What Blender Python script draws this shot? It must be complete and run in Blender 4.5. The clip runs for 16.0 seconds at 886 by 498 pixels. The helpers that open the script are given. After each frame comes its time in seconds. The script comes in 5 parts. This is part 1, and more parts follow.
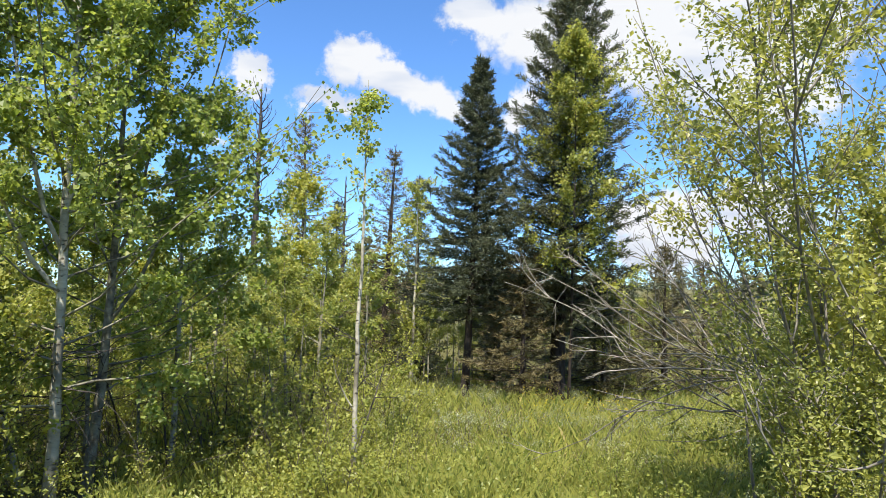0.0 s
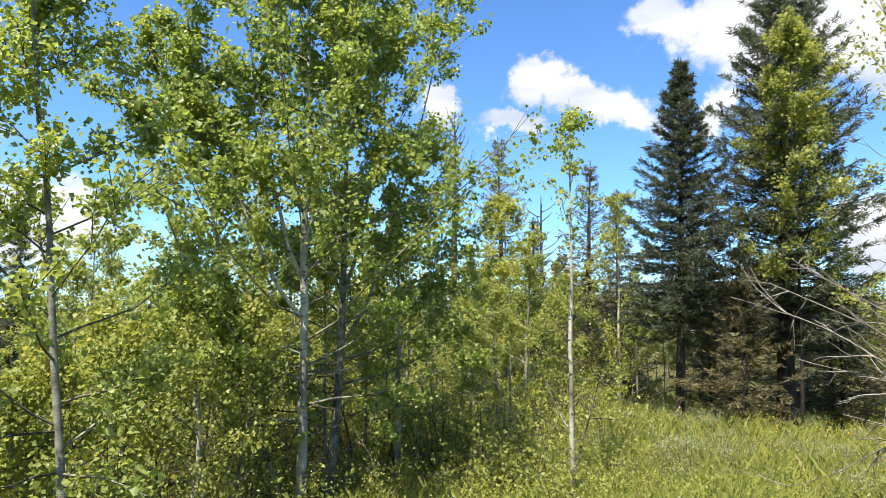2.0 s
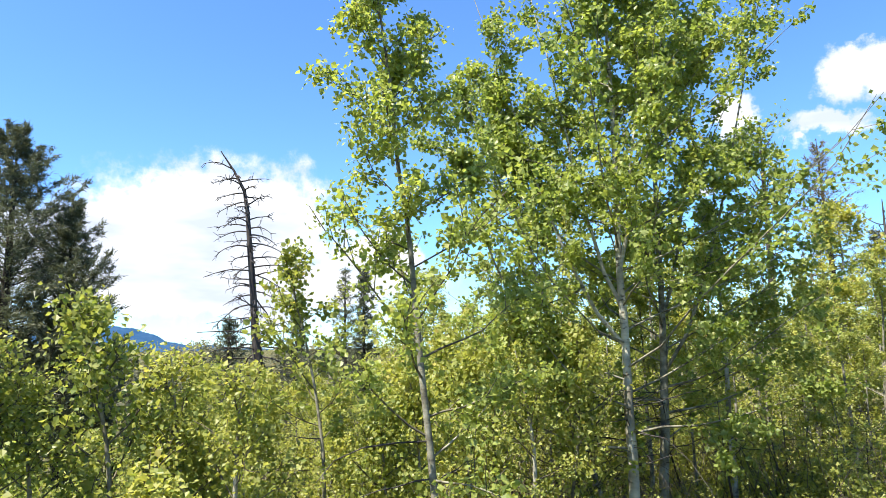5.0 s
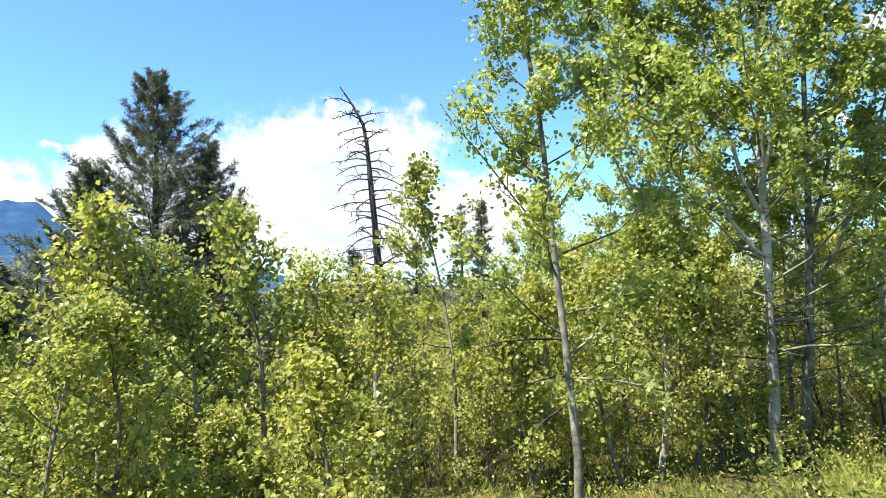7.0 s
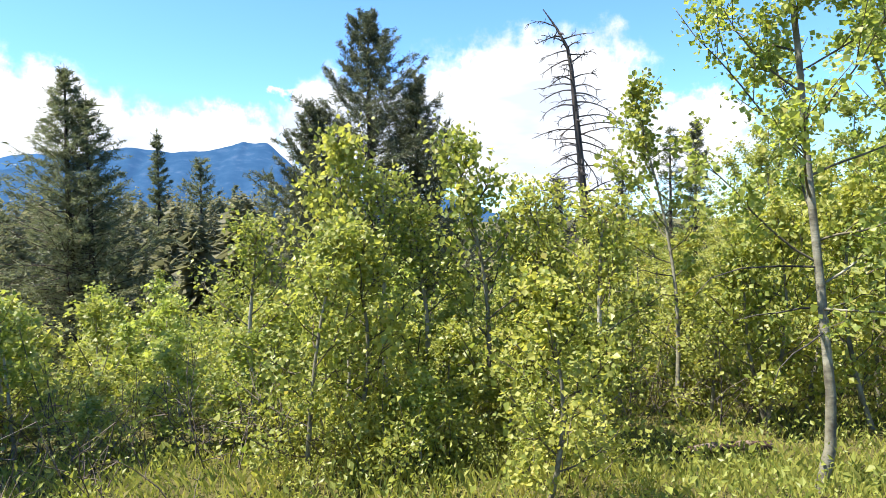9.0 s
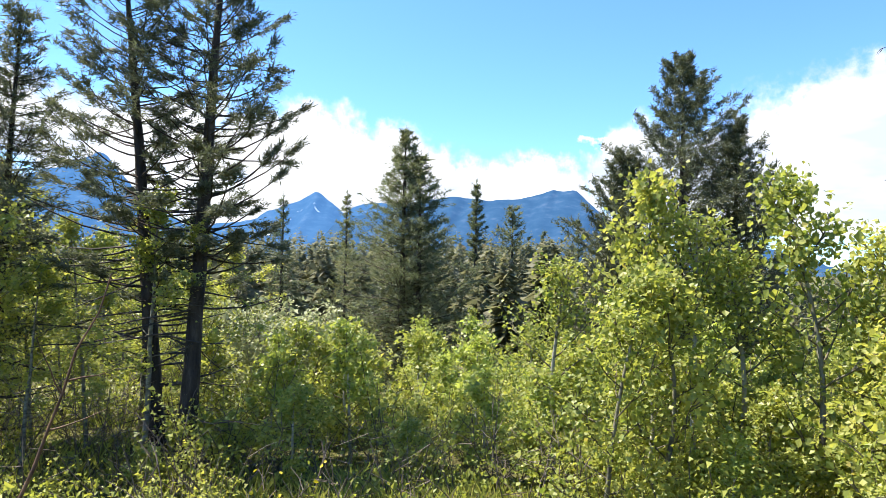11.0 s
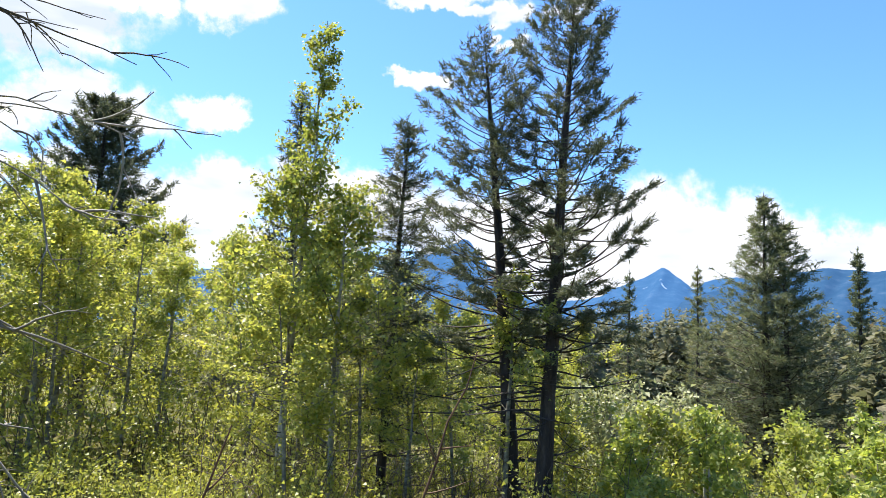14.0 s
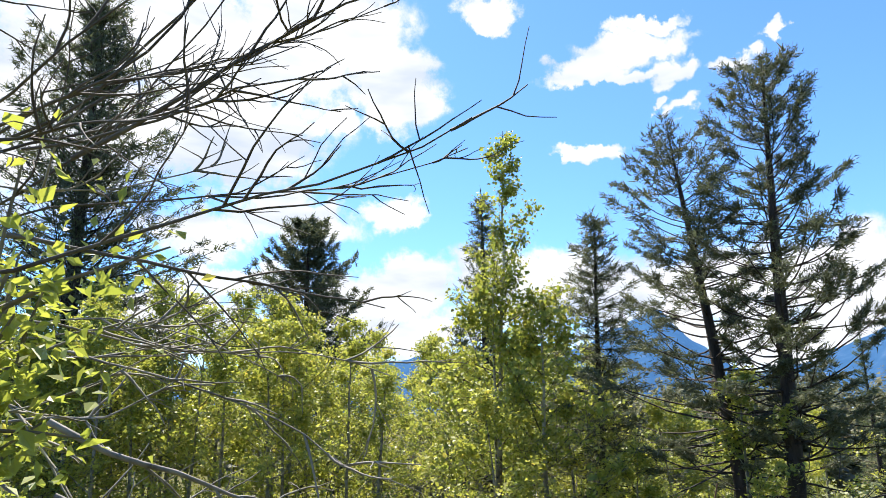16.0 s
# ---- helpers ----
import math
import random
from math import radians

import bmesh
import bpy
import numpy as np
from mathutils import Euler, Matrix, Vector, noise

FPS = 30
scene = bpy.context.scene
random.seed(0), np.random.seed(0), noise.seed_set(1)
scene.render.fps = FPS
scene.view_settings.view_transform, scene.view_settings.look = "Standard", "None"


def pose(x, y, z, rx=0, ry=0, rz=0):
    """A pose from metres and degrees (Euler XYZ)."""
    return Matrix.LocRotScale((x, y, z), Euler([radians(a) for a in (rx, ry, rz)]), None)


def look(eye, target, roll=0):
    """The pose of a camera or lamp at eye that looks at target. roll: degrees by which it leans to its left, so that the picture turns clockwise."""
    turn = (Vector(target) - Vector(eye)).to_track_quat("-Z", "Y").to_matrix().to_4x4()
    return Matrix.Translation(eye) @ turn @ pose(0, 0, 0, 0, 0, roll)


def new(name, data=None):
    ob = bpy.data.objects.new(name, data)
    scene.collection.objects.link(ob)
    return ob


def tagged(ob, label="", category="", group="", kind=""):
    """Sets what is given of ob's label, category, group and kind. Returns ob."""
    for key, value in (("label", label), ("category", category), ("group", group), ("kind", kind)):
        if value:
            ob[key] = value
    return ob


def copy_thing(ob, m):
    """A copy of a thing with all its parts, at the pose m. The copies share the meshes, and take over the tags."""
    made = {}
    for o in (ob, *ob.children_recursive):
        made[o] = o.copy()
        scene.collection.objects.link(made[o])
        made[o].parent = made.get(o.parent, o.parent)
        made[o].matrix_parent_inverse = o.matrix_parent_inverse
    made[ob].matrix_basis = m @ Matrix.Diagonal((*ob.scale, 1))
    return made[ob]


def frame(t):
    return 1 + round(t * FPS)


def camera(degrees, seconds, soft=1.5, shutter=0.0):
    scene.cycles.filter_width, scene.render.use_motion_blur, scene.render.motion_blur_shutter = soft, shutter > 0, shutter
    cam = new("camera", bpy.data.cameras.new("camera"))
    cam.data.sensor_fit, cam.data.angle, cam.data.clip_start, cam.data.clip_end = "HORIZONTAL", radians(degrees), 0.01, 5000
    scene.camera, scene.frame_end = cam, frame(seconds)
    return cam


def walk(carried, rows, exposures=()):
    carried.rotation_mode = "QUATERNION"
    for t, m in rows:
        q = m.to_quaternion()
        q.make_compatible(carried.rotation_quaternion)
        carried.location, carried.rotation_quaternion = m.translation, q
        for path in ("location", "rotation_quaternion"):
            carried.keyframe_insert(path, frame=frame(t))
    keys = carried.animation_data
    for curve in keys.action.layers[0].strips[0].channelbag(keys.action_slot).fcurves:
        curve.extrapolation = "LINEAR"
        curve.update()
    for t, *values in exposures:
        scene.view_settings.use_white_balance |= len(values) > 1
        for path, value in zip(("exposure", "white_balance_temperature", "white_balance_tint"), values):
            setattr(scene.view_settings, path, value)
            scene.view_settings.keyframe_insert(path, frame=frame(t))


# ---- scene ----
cam = camera(67.40, 16.0, soft=0.85)

# seconds, eye, heading to the left of +y, tilt upwards, lean to the left
PATH = [
    (0.0, (-0.000, 0.000, 1.750), -0.00, 3.96, 1.70),
    (0.5, (-0.052, 0.004, 1.749), 5.53, 4.01, 1.18),
    (1.0, (-0.101, -0.007, 1.751), 9.87, 4.26, 0.44),
    (1.5, (-0.154, -0.044, 1.755), 12.79, 4.81, 0.76),
    (2.0, (-0.204, -0.065, 1.760), 16.50, 5.28, 0.35),
    (2.5, (-0.232, -0.090, 1.788), 20.15, 7.94, -0.26),
    (3.0, (-0.274, -0.136, 1.802), 26.90, 9.87, -0.39),
    (3.5, (-0.311, -0.180, 1.800), 32.53, 10.87, -0.53),
    (4.0, (-0.330, -0.207, 1.789), 36.38, 10.79, -1.35),
    (4.2, (-0.343, -0.223, 1.783), 37.84, 10.41, -1.41),
    (6.3, (-0.570, -0.156, 1.425), 45.60, 4.92, -0.87),
    (6.5, (-0.580, -0.179, 1.412), 46.82, 4.70, -1.30),
    (7.0, (-0.585, -0.245, 1.384), 51.27, 3.24, -0.60),
    (7.5, (-0.637, -0.315, 1.359), 56.31, 1.04, -0.66),
    (8.0, (-0.657, -0.342, 1.351), 59.78, -0.72, -0.85),
    (8.5, (-0.674, -0.378, 1.347), 64.87, -2.26, -1.15),
    (9.0, (-0.697, -0.402, 1.343), 68.22, -2.55, -0.84),
    (9.5, (-0.731, -0.412, 1.330), 73.72, -2.78, 0.05),
    (10.0, (-0.754, -0.414, 1.326), 79.22, -1.43, 0.24),
    (10.2, (-0.749, -0.405, 1.322), 83.27, -0.90, 0.50),
    (12.3, (-0.676, -0.423, 1.351), 101.33, 3.62, 0.67),
    (12.5, (-0.679, -0.422, 1.350), 102.70, 3.74, 0.26),
    (13.0, (-0.672, -0.413, 1.339), 107.25, 3.39, 0.35),
    (13.5, (-0.725, -0.436, 1.335), 112.19, 3.17, 2.53),
    (14.0, (-0.754, -0.465, 1.355), 123.42, 7.13, 2.36),
    (14.5, (-0.742, -0.458, 1.386), 127.98, 6.74, -2.48),
    (15.0, (-0.729, -0.483, 1.468), 133.57, 6.86, -1.12),
    (15.5, (-0.694, -0.552, 1.566), 140.70, 12.35, -0.72),
    (16.0, (-0.690, -0.593, 1.644), 139.26, 13.81, -0.81),
]


def aim(eye, heading, tilt, lean):
    h, p = radians(heading), radians(tilt)
    way = Vector((-math.sin(h) * math.cos(p), math.cos(h) * math.cos(p), math.sin(p)))
    return look(eye, Vector(eye) + way, lean)


walk(cam, [(t, aim(eye, h, p, l)) for t, eye, h, p, l in PATH], exposures=[(0.0, 1.11), (2.0, 1.22), (4.2, 1.39), (6.3, 1.57), (10.2, 1.57), (12.3, 1.55), (14.0, 1.42), (16.0, 1.33)])

# ---- sky, clouds and sun ----
SUN_HEADING, SUN_HEIGHT = 168.0, 60.0
world = bpy.data.worlds.new("sky")
scene.world = world
world.use_nodes = True
wt = world.node_tree
wt.nodes.clear()


def wnode(kind, **values):
    n = wt.nodes.new(kind)
    for key, value in values.items():
        n.inputs[key].default_value = value
    return n


def wmath(op, a, b=None, c=None, clamp=False):
    n = wt.nodes.new("ShaderNodeMath")
    n.operation, n.use_clamp = op, clamp
    for k, v in enumerate((a, b, c)):
        if v is None:
            continue
        if isinstance(v, (int, float)):
            n.inputs[k].default_value = v
        else:
            wt.links.new(v, n.inputs[k])
    return n.outputs[0]


sky = wt.nodes.new("ShaderNodeTexSky")
sky.sky_type, sky.sun_disc = "NISHITA", False
sky.sun_elevation, sky.sun_rotation = radians(SUN_HEIGHT), radians(-SUN_HEADING)
sky.altitude, sky.air_density, sky.dust_density, sky.ozone_density = 1200, 1.0, 0.6, 1.5
tint = wt.nodes.new("ShaderNodeHueSaturation")
tint.inputs["Saturation"].default_value, tint.inputs["Value"].default_value = 1.0, 1.0
wt.links.new(sky.outputs[0], tint.inputs["Color"])

blue = wt.nodes.new("ShaderNodeMix")
blue.data_type, blue.blend_type = "RGBA", "MULTIPLY"
blue.inputs["Factor"].default_value = 1.0
blue.inputs["B"].default_value = (0.68, 1.01, 1.36, 1)
wt.links.new(tint.outputs[0], blue.inputs["A"])

coord = wt.nodes.new("ShaderNodeTexCoord")
turned = wt.nodes.new("ShaderNodeVectorRotate")
turned.rotation_type = "Z_AXIS"
turned.inputs["Angle"].default_value = radians(-65)
wt.links.new(coord.outputs["Generated"], turned.inputs["Vector"])
split = wt.nodes.new("ShaderNodeSeparateXYZ")
wt.links.new(turned.outputs[0], split.inputs[0])
az = wmath("ARCTAN2", wmath("MULTIPLY", split.outputs[0], -1.0), split.outputs[1])
el = wmath("ARCSINE", split.outputs[2])
ruffle = wnode("ShaderNodeTexNoise", Scale=9.0, Detail=7.0, Roughness=0.62)
wt.links.new(coord.outputs["Generated"], ruffle.inputs["Vector"])
rs = wt.nodes.new("ShaderNodeSeparateColor")
wt.links.new(ruffle.outputs["Color"], rs.inputs[0])
D = math.degrees(1)
az_deg = wmath("ADD", wmath("MULTIPLY_ADD", az, D, 65.0), wmath("MULTIPLY_ADD", rs.outputs[0], 11.0, -5.5))
el_deg = wmath("ADD", wmath("MULTIPLY", el, D), wmath("MULTIPLY_ADD", rs.outputs[1], 8.0, -4.0))
plane = wt.nodes.new("ShaderNodeCombineXYZ")
wt.links.new(az_deg, plane.inputs[0])
wt.links.new(el_deg, plane.inputs[1])
puffs = []


def puff(azimuth, height, half_width, half_height, slope=0.0):
    """One swelling of a cloud, in degrees of the sky."""
    m = wt.nodes.new("ShaderNodeMapping")
    m.vector_type = "TEXTURE"
    m.inputs["Location"].default_value = (azimuth, height, 0)
    m.inputs["Rotation"].default_value = (0, 0, radians(slope))
    m.inputs["Scale"].default_value = (half_width * 1.25, half_height * 1.25, 1)
    wt.links.new(plane.outputs[0], m.inputs[0])
    g = wt.nodes.new("ShaderNodeTexGradient")
    g.gradient_type = "SPHERICAL"
    wt.links.new(m.outputs[0], g.inputs[0])
    puffs.append(g.outputs["Fac"])


puff(7.6, 19.1, 3.4, 2.2, 0)
puff(2.6, 17.1, 5.4, 2.0, 12)
puff(9.9, 15.6, 3.0, 1.3, 18)
puff(-3.2, 22.9, 3.7, 1.9, 0)
puff(-8.2, 21.9, 5.4, 4.4, 0)
puff(-14.4, 22.5, 6.3, 5.4, 0)
puff(-19.5, 19.4, 5.9, 4.4, 0)
puff(-6.0, 16.1, 1.4, 2.2, 0)
puff(16.5, 17.7, 1.7, 1.8, 0)
puff(-18.6, 6.8, 5.0, 2.4, 0)
puff(-25.0, 20.7, 7.8, 7.8, 0)
puff(-26.0, 7.4, 5.0, 3.0, 0)
puff(-18.7, 4.3, 5.4, 2.0, 0)
puff(20.3, 11.6, 1.1, 0.6, 0)
puff(60.0, 9.6, 11.0, 5.6, 0)
puff(66.5, 8.5, 9.5, 4.6, 0)
puff(56.0, 10.4, 7.0, 4.5, 0)
puff(63.0, 10.9, 5.5, 4.0, 0)
puff(73.5, 7.7, 8.0, 4.0, 0)
puff(78.0, 8.6, 3.8, 3.5, 0)
puff(47.0, 7.6, 3.4, 2.6, 0)
puff(60.0, 5.0, 18.0, 3.4, 0)
puff(80.9, 10.4, 1.3, 0.5, 0)
puff(94.0, 6.3, 22.0, 4.4, 10)
puff(108.5, 9.4, 9.0, 4.2, 0)
puff(99.5, 7.9, 9.0, 3.7, 8)
puff(86.5, 6.2, 9.0, 3.2, 6)
puff(104.0, 4.6, 26.0, 3.2, 0)
puff(119.0, 9.4, 12.0, 3.6, 0)
puff(129.0, 10.0, 6.5, 3.4, 0)
puff(134.7, 10.6, 4.6, 3.6, 0)
puff(125.7, 22.1, 2.9, 0.7, 0)
puff(109.3, 11.2, 5.9, 2.4, 0)
puff(161.0, 22.7, 6.3, 3.7, 0)
puff(144.2, 26.3, 5.4, 2.7, 0)
puff(150.2, 23.9, 2.7, 1.2, 0)
puff(152.3, 16.0, 6.2, 2.4, 0)
puff(160.0, 14.3, 5.0, 2.2, 0)
puff(143.8, 16.9, 3.3, 1.8, 0)
puff(142.3, 11.2, 5.0, 2.4, 0)
puff(145.3, 9.5, 7.8, 2.4, 0)
puff(132.4, 11.3, 3.4, 2.0, 0)
puff(125.9, 21.7, 1.9, 0.6, 0)
puff(155.8, 11.0, 5.4, 1.5, 0)
puff(124.1, 27.1, 6.3, 0.8, 0)
puff(163.8, 29.7, 16.1, 5.4, 0)
puff(151.0, 31.4, 9.8, 5.9, 0)
puff(145.1, 28.1, 5.4, 3.9, 0)
puff(171.4, 22.3, 9.8, 7.8, 0)
puff(158.5, 23.0, 10.7, 5.4, 0)
puff(125.5, 28.0, 3.7, 1.5, 0)
puff(121.9, 29.5, 5.4, 1.5, 0)
puff(118.2, 27.1, 2.7, 1.3, 0)
puff(126.3, 21.5, 2.0, 0.5, 0)
puff(117.4, 24.0, 1.8, 0.7, 0)
puff(119.3, 24.9, 0.7, 0.4, 0)
puff(112.8, 26.6, 1.8, 0.7, 0)
puff(134.2, 33.7, 3.4, 1.3, 0)
puff(110.2, 28.0, 1.3, 0.5, 0)
puff(120.7, 31.2, 3.4, 0.7, 0)
puff(147.0, 6.4, 12.0, 2.8, 0)
puff(163.0, 8.0, 9.0, 3.0, 0)


cover = puffs[0]
for p in puffs[1:]:
    cover = wmath("MAXIMUM", cover, p)
fine = wnode("ShaderNodeTexNoise", Scale=34.0, Detail=7.0, Roughness=0.6)
wt.links.new(coord.outputs["Generated"], fine.inputs["Vector"])
edge = wmath("MULTIPLY_ADD", wmath("MULTIPLY_ADD", fine.outputs["Fac"], 0.9, -0.45), wmath("MULTIPLY", cover, 3.5, clamp=True), cover)
mask = wt.nodes.new("ShaderNodeMapRange")
mask.interpolation_type = "SMOOTHSTEP"
mask.inputs["From Min"].default_value, mask.inputs["From Max"].default_value = 0.09, 0.48
wt.links.new(edge, mask.inputs["Value"])
belly = wnode("ShaderNodeTexNoise", Scale=5.0, Detail=4.0, Roughness=0.5)
stretch = wt.nodes.new("ShaderNodeMapping")
stretch.inputs["Scale"].default_value = (1, 1, 3.5)
wt.links.new(coord.outputs["Generated"], stretch.inputs[0])
wt.links.new(stretch.outputs[0], belly.inputs["Vector"])
tone = wt.nodes.new("ShaderNodeValToRGB")
tone.color_ramp.elements[0].position, tone.color_ramp.elements[0].color = 0.36, (3.5, 3.9, 4.7, 1)
tone.color_ramp.elements[1].position, tone.color_ramp.elements[1].color = 0.54, (4.9, 5.0, 5.2, 1)
wt.links.new(belly.outputs["Fac"], tone.inputs[0])
mix = wt.nodes.new("ShaderNodeMix")
mix.data_type = "RGBA"
wt.links.new(mask.outputs[0], mix.inputs["Factor"])
wt.links.new(blue.outputs["Result"], mix.inputs["A"])
wt.links.new(tone.outputs[0], mix.inputs["B"])
back = wnode("ShaderNodeBackground", Strength=0.088)
wt.links.new(mix.outputs["Result"], back.inputs["Color"])
wt.links.new(back.outputs[0], wt.nodes.new("ShaderNodeOutputWorld").inputs[0])

lamp = bpy.data.lights.new("sun", "SUN")
lamp.energy, lamp.angle, lamp.color = 5.0, radians(0.6), (1.0, 0.925, 0.82)
sun = new("sun", lamp)
h, p = radians(SUN_HEADING), radians(SUN_HEIGHT)
toward = Vector((-math.sin(h) * math.cos(p), math.cos(h) * math.cos(p), math.sin(p)))
sun.matrix_world = look(toward * 60, (0, 0, 0))


# ---- materials ----
def material(name):
    m = bpy.data.materials.new(name)
    m.use_nodes = True
    m.node_tree.nodes.clear()
    return m, m.node_tree


def link(nt, a, b):
    nt.links.new(a, b)


def ramp(nt, source, stops):
    r = nt.nodes.new("ShaderNodeValToRGB")
    e = r.color_ramp.elements
    while len(e) < len(stops):
        e.new(0.5)
    for k, (at, col) in enumerate(stops):
        e[k].position, e[k].color = at, (*col, 1)
    link(nt, source, r.inputs[0])
    return r.outputs[0]


def noise_tex(nt, scale, detail=4.0, rough=0.55, stretch=None, coord="Object"):
    tc = nt.nodes.new("ShaderNodeTexCoord")
    n = nt.nodes.new("ShaderNodeTexNoise")
    n.inputs["Scale"].default_value, n.inputs["Detail"].default_value, n.inputs["Roughness"].default_value = scale, detail, rough
    source = tc.outputs[coord]
    if stretch:
        mp = nt.nodes.new("ShaderNodeMapping")
        mp.inputs["Scale"].default_value = stretch
        link(nt, source, mp.inputs[0])
        source = mp.outputs[0]
    link(nt, source, n.inputs["Vector"])
    return n.outputs["Fac"]


def mixed(nt, fac, a, b, how="MIX"):
    m = nt.nodes.new("ShaderNodeMix")
    m.data_type, m.blend_type = "RGBA", how
    for sock, v in (("Factor", fac), ("A", a), ("B", b)):
        if isinstance(v, (int, float)):
            m.inputs[sock].default_value = v
        elif isinstance(v, tuple):
            m.inputs[sock].default_value = (*v, 1)
        else:
            link(nt, v, m.inputs[sock])
    return m.outputs["Result"]


def finish(nt, color, rough=0.8, bump=None, strength=0.3, distance=0.02, spec=0.3):
    b = nt.nodes.new("ShaderNodeBsdfPrincipled")
    link(nt, color, b.inputs["Base Color"])
    b.inputs["Roughness"].default_value = rough
    b.inputs["Specular IOR Level"].default_value = spec
    if bump:
        k = nt.nodes.new("ShaderNodeBump")
        k.inputs["Strength"].default_value, k.inputs["Distance"].default_value = strength, distance
        link(nt, bump, k.inputs["Height"])
        link(nt, k.outputs[0], b.inputs["Normal"])
    link(nt, b.outputs[0], nt.nodes.new("ShaderNodeOutputMaterial").inputs[0])


def leaf_material(name, dark, light, old, glow, through_share, rough=0.42, spec=0.5):
    """Leaves: two greens and a few yellowed ones, with light shining through the blade."""
    m, nt = material(name)
    geo = nt.nodes.new("ShaderNodeNewGeometry")
    info = nt.nodes.new("ShaderNodeObjectInfo")
    c = ramp(nt, geo.outputs["Random Per Island"], [(0.0, dark), (0.55, light), (0.965, light), (1.0, old)])
    tone = ramp(nt, info.outputs["Random"], [(0.0, (0.8, 0.84, 0.78)), (1.0, (1.12, 1.08, 1.0))])
    patch = ramp(nt, noise_tex(nt, 1.6, 3.0), [(0.3, (0.78, 0.82, 0.8)), (0.7, (1.12, 1.08, 1.0))])
    c = mixed(nt, 1.0, mixed(nt, 1.0, c, tone, "MULTIPLY"), patch, "MULTIPLY")
    b = nt.nodes.new("ShaderNodeBsdfPrincipled")
    link(nt, c, b.inputs["Base Color"])
    b.inputs["Roughness"].default_value, b.inputs["Specular IOR Level"].default_value = rough, spec
    t = nt.nodes.new("ShaderNodeBsdfTranslucent")
    link(nt, mixed(nt, 1.0, c, glow, "MULTIPLY"), t.inputs["Color"])
    mx = nt.nodes.new("ShaderNodeMixShader")
    mx.inputs[0].default_value = through_share
    link(nt, b.outputs[0], mx.inputs[1])
    link(nt, t.outputs[0], mx.inputs[2])
    link(nt, mx.outputs[0], nt.nodes.new("ShaderNodeOutputMaterial").inputs[0])
    return m


ASPEN_LEAF = leaf_material("aspen_leaf", (0.165, 0.215, 0.046), (0.325, 0.34, 0.095), (0.38, 0.32, 0.10), (1.75, 1.7, 1.1), 0.46, 0.46, 0.45)
GREEN_LEAF = leaf_material("green_aspen_leaf", (0.165, 0.22, 0.05), (0.315, 0.355, 0.10), (0.37, 0.33, 0.11), (1.75, 1.75, 1.1), 0.46, 0.44, 0.45)
YELLOW_LEAF = leaf_material("pale_aspen_leaf", (0.18, 0.22, 0.048), (0.335, 0.345, 0.088), (0.38, 0.30, 0.09), (1.75, 1.7, 1.1), 0.46, 0.40, 0.5)
WILLOW_LEAF = leaf_material("willow_leaf", (0.20, 0.225, 0.055), (0.365, 0.37, 0.105), (0.42, 0.40, 0.18), (1.5, 1.5, 1.0), 0.42, 0.40, 0.5)
SHRUB_LEAF = leaf_material("shrub_leaf", (0.203, 0.235, 0.051), (0.335, 0.350, 0.088), (0.36, 0.32, 0.10), (1.6, 1.55, 1.0), 0.44, 0.45, 0.4)
DULL_LEAF = leaf_material("young_willow_leaf", (0.18, 0.22, 0.055), (0.28, 0.32, 0.085), (0.30, 0.28, 0.10), (1.6, 1.6, 1.0), 0.44, 0.45, 0.4)
GREY_LEAF = leaf_material("silver_shrub_leaf", (0.25, 0.28, 0.16), (0.35, 0.37, 0.23), (0.33, 0.33, 0.2), (1.5, 1.5, 1.2), 0.3, 0.5, 0.5)
NEEDLE_BLUE = leaf_material("spruce_needle", (0.053, 0.063, 0.039), (0.113, 0.126, 0.076), (0.12, 0.11, 0.065), (1.5, 1.5, 1.3), 0.30, 0.5, 0.4)
NEEDLE_GREEN = leaf_material("fir_needle", (0.07, 0.085, 0.04), (0.14, 0.16, 0.075), (0.18, 0.15, 0.08), (1.8, 1.7, 1.4), 0.42, 0.42, 0.5)
NEEDLE_PALE = leaf_material("pale_fir_needle", (0.07, 0.082, 0.045), (0.135, 0.155, 0.085), (0.16, 0.14, 0.085), (1.6, 1.6, 1.4), 0.40, 0.5, 0.4)
NEEDLE_RUST = leaf_material("rusty_needle", (0.10, 0.088, 0.046), (0.17, 0.145, 0.072), (0.17, 0.09, 0.045), (1.5, 1.4, 1.2), 0.18, 0.6, 0.3)
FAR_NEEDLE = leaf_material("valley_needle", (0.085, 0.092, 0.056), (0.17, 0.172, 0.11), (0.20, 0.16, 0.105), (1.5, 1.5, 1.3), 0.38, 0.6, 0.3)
GRASS_BLADE = leaf_material("grass_blade", (0.125, 0.175, 0.040), (0.35, 0.365, 0.105), (0.56, 0.48, 0.26), (1.5, 1.45, 1.1), 0.4, 0.5, 0.4)
PETAL = leaf_material("yellow_petal", (0.5, 0.38, 0.02), (0.6, 0.48, 0.03), (0.55, 0.42, 0.03), (1.2, 1.2, 1.0), 0.3, 0.6, 0.3)

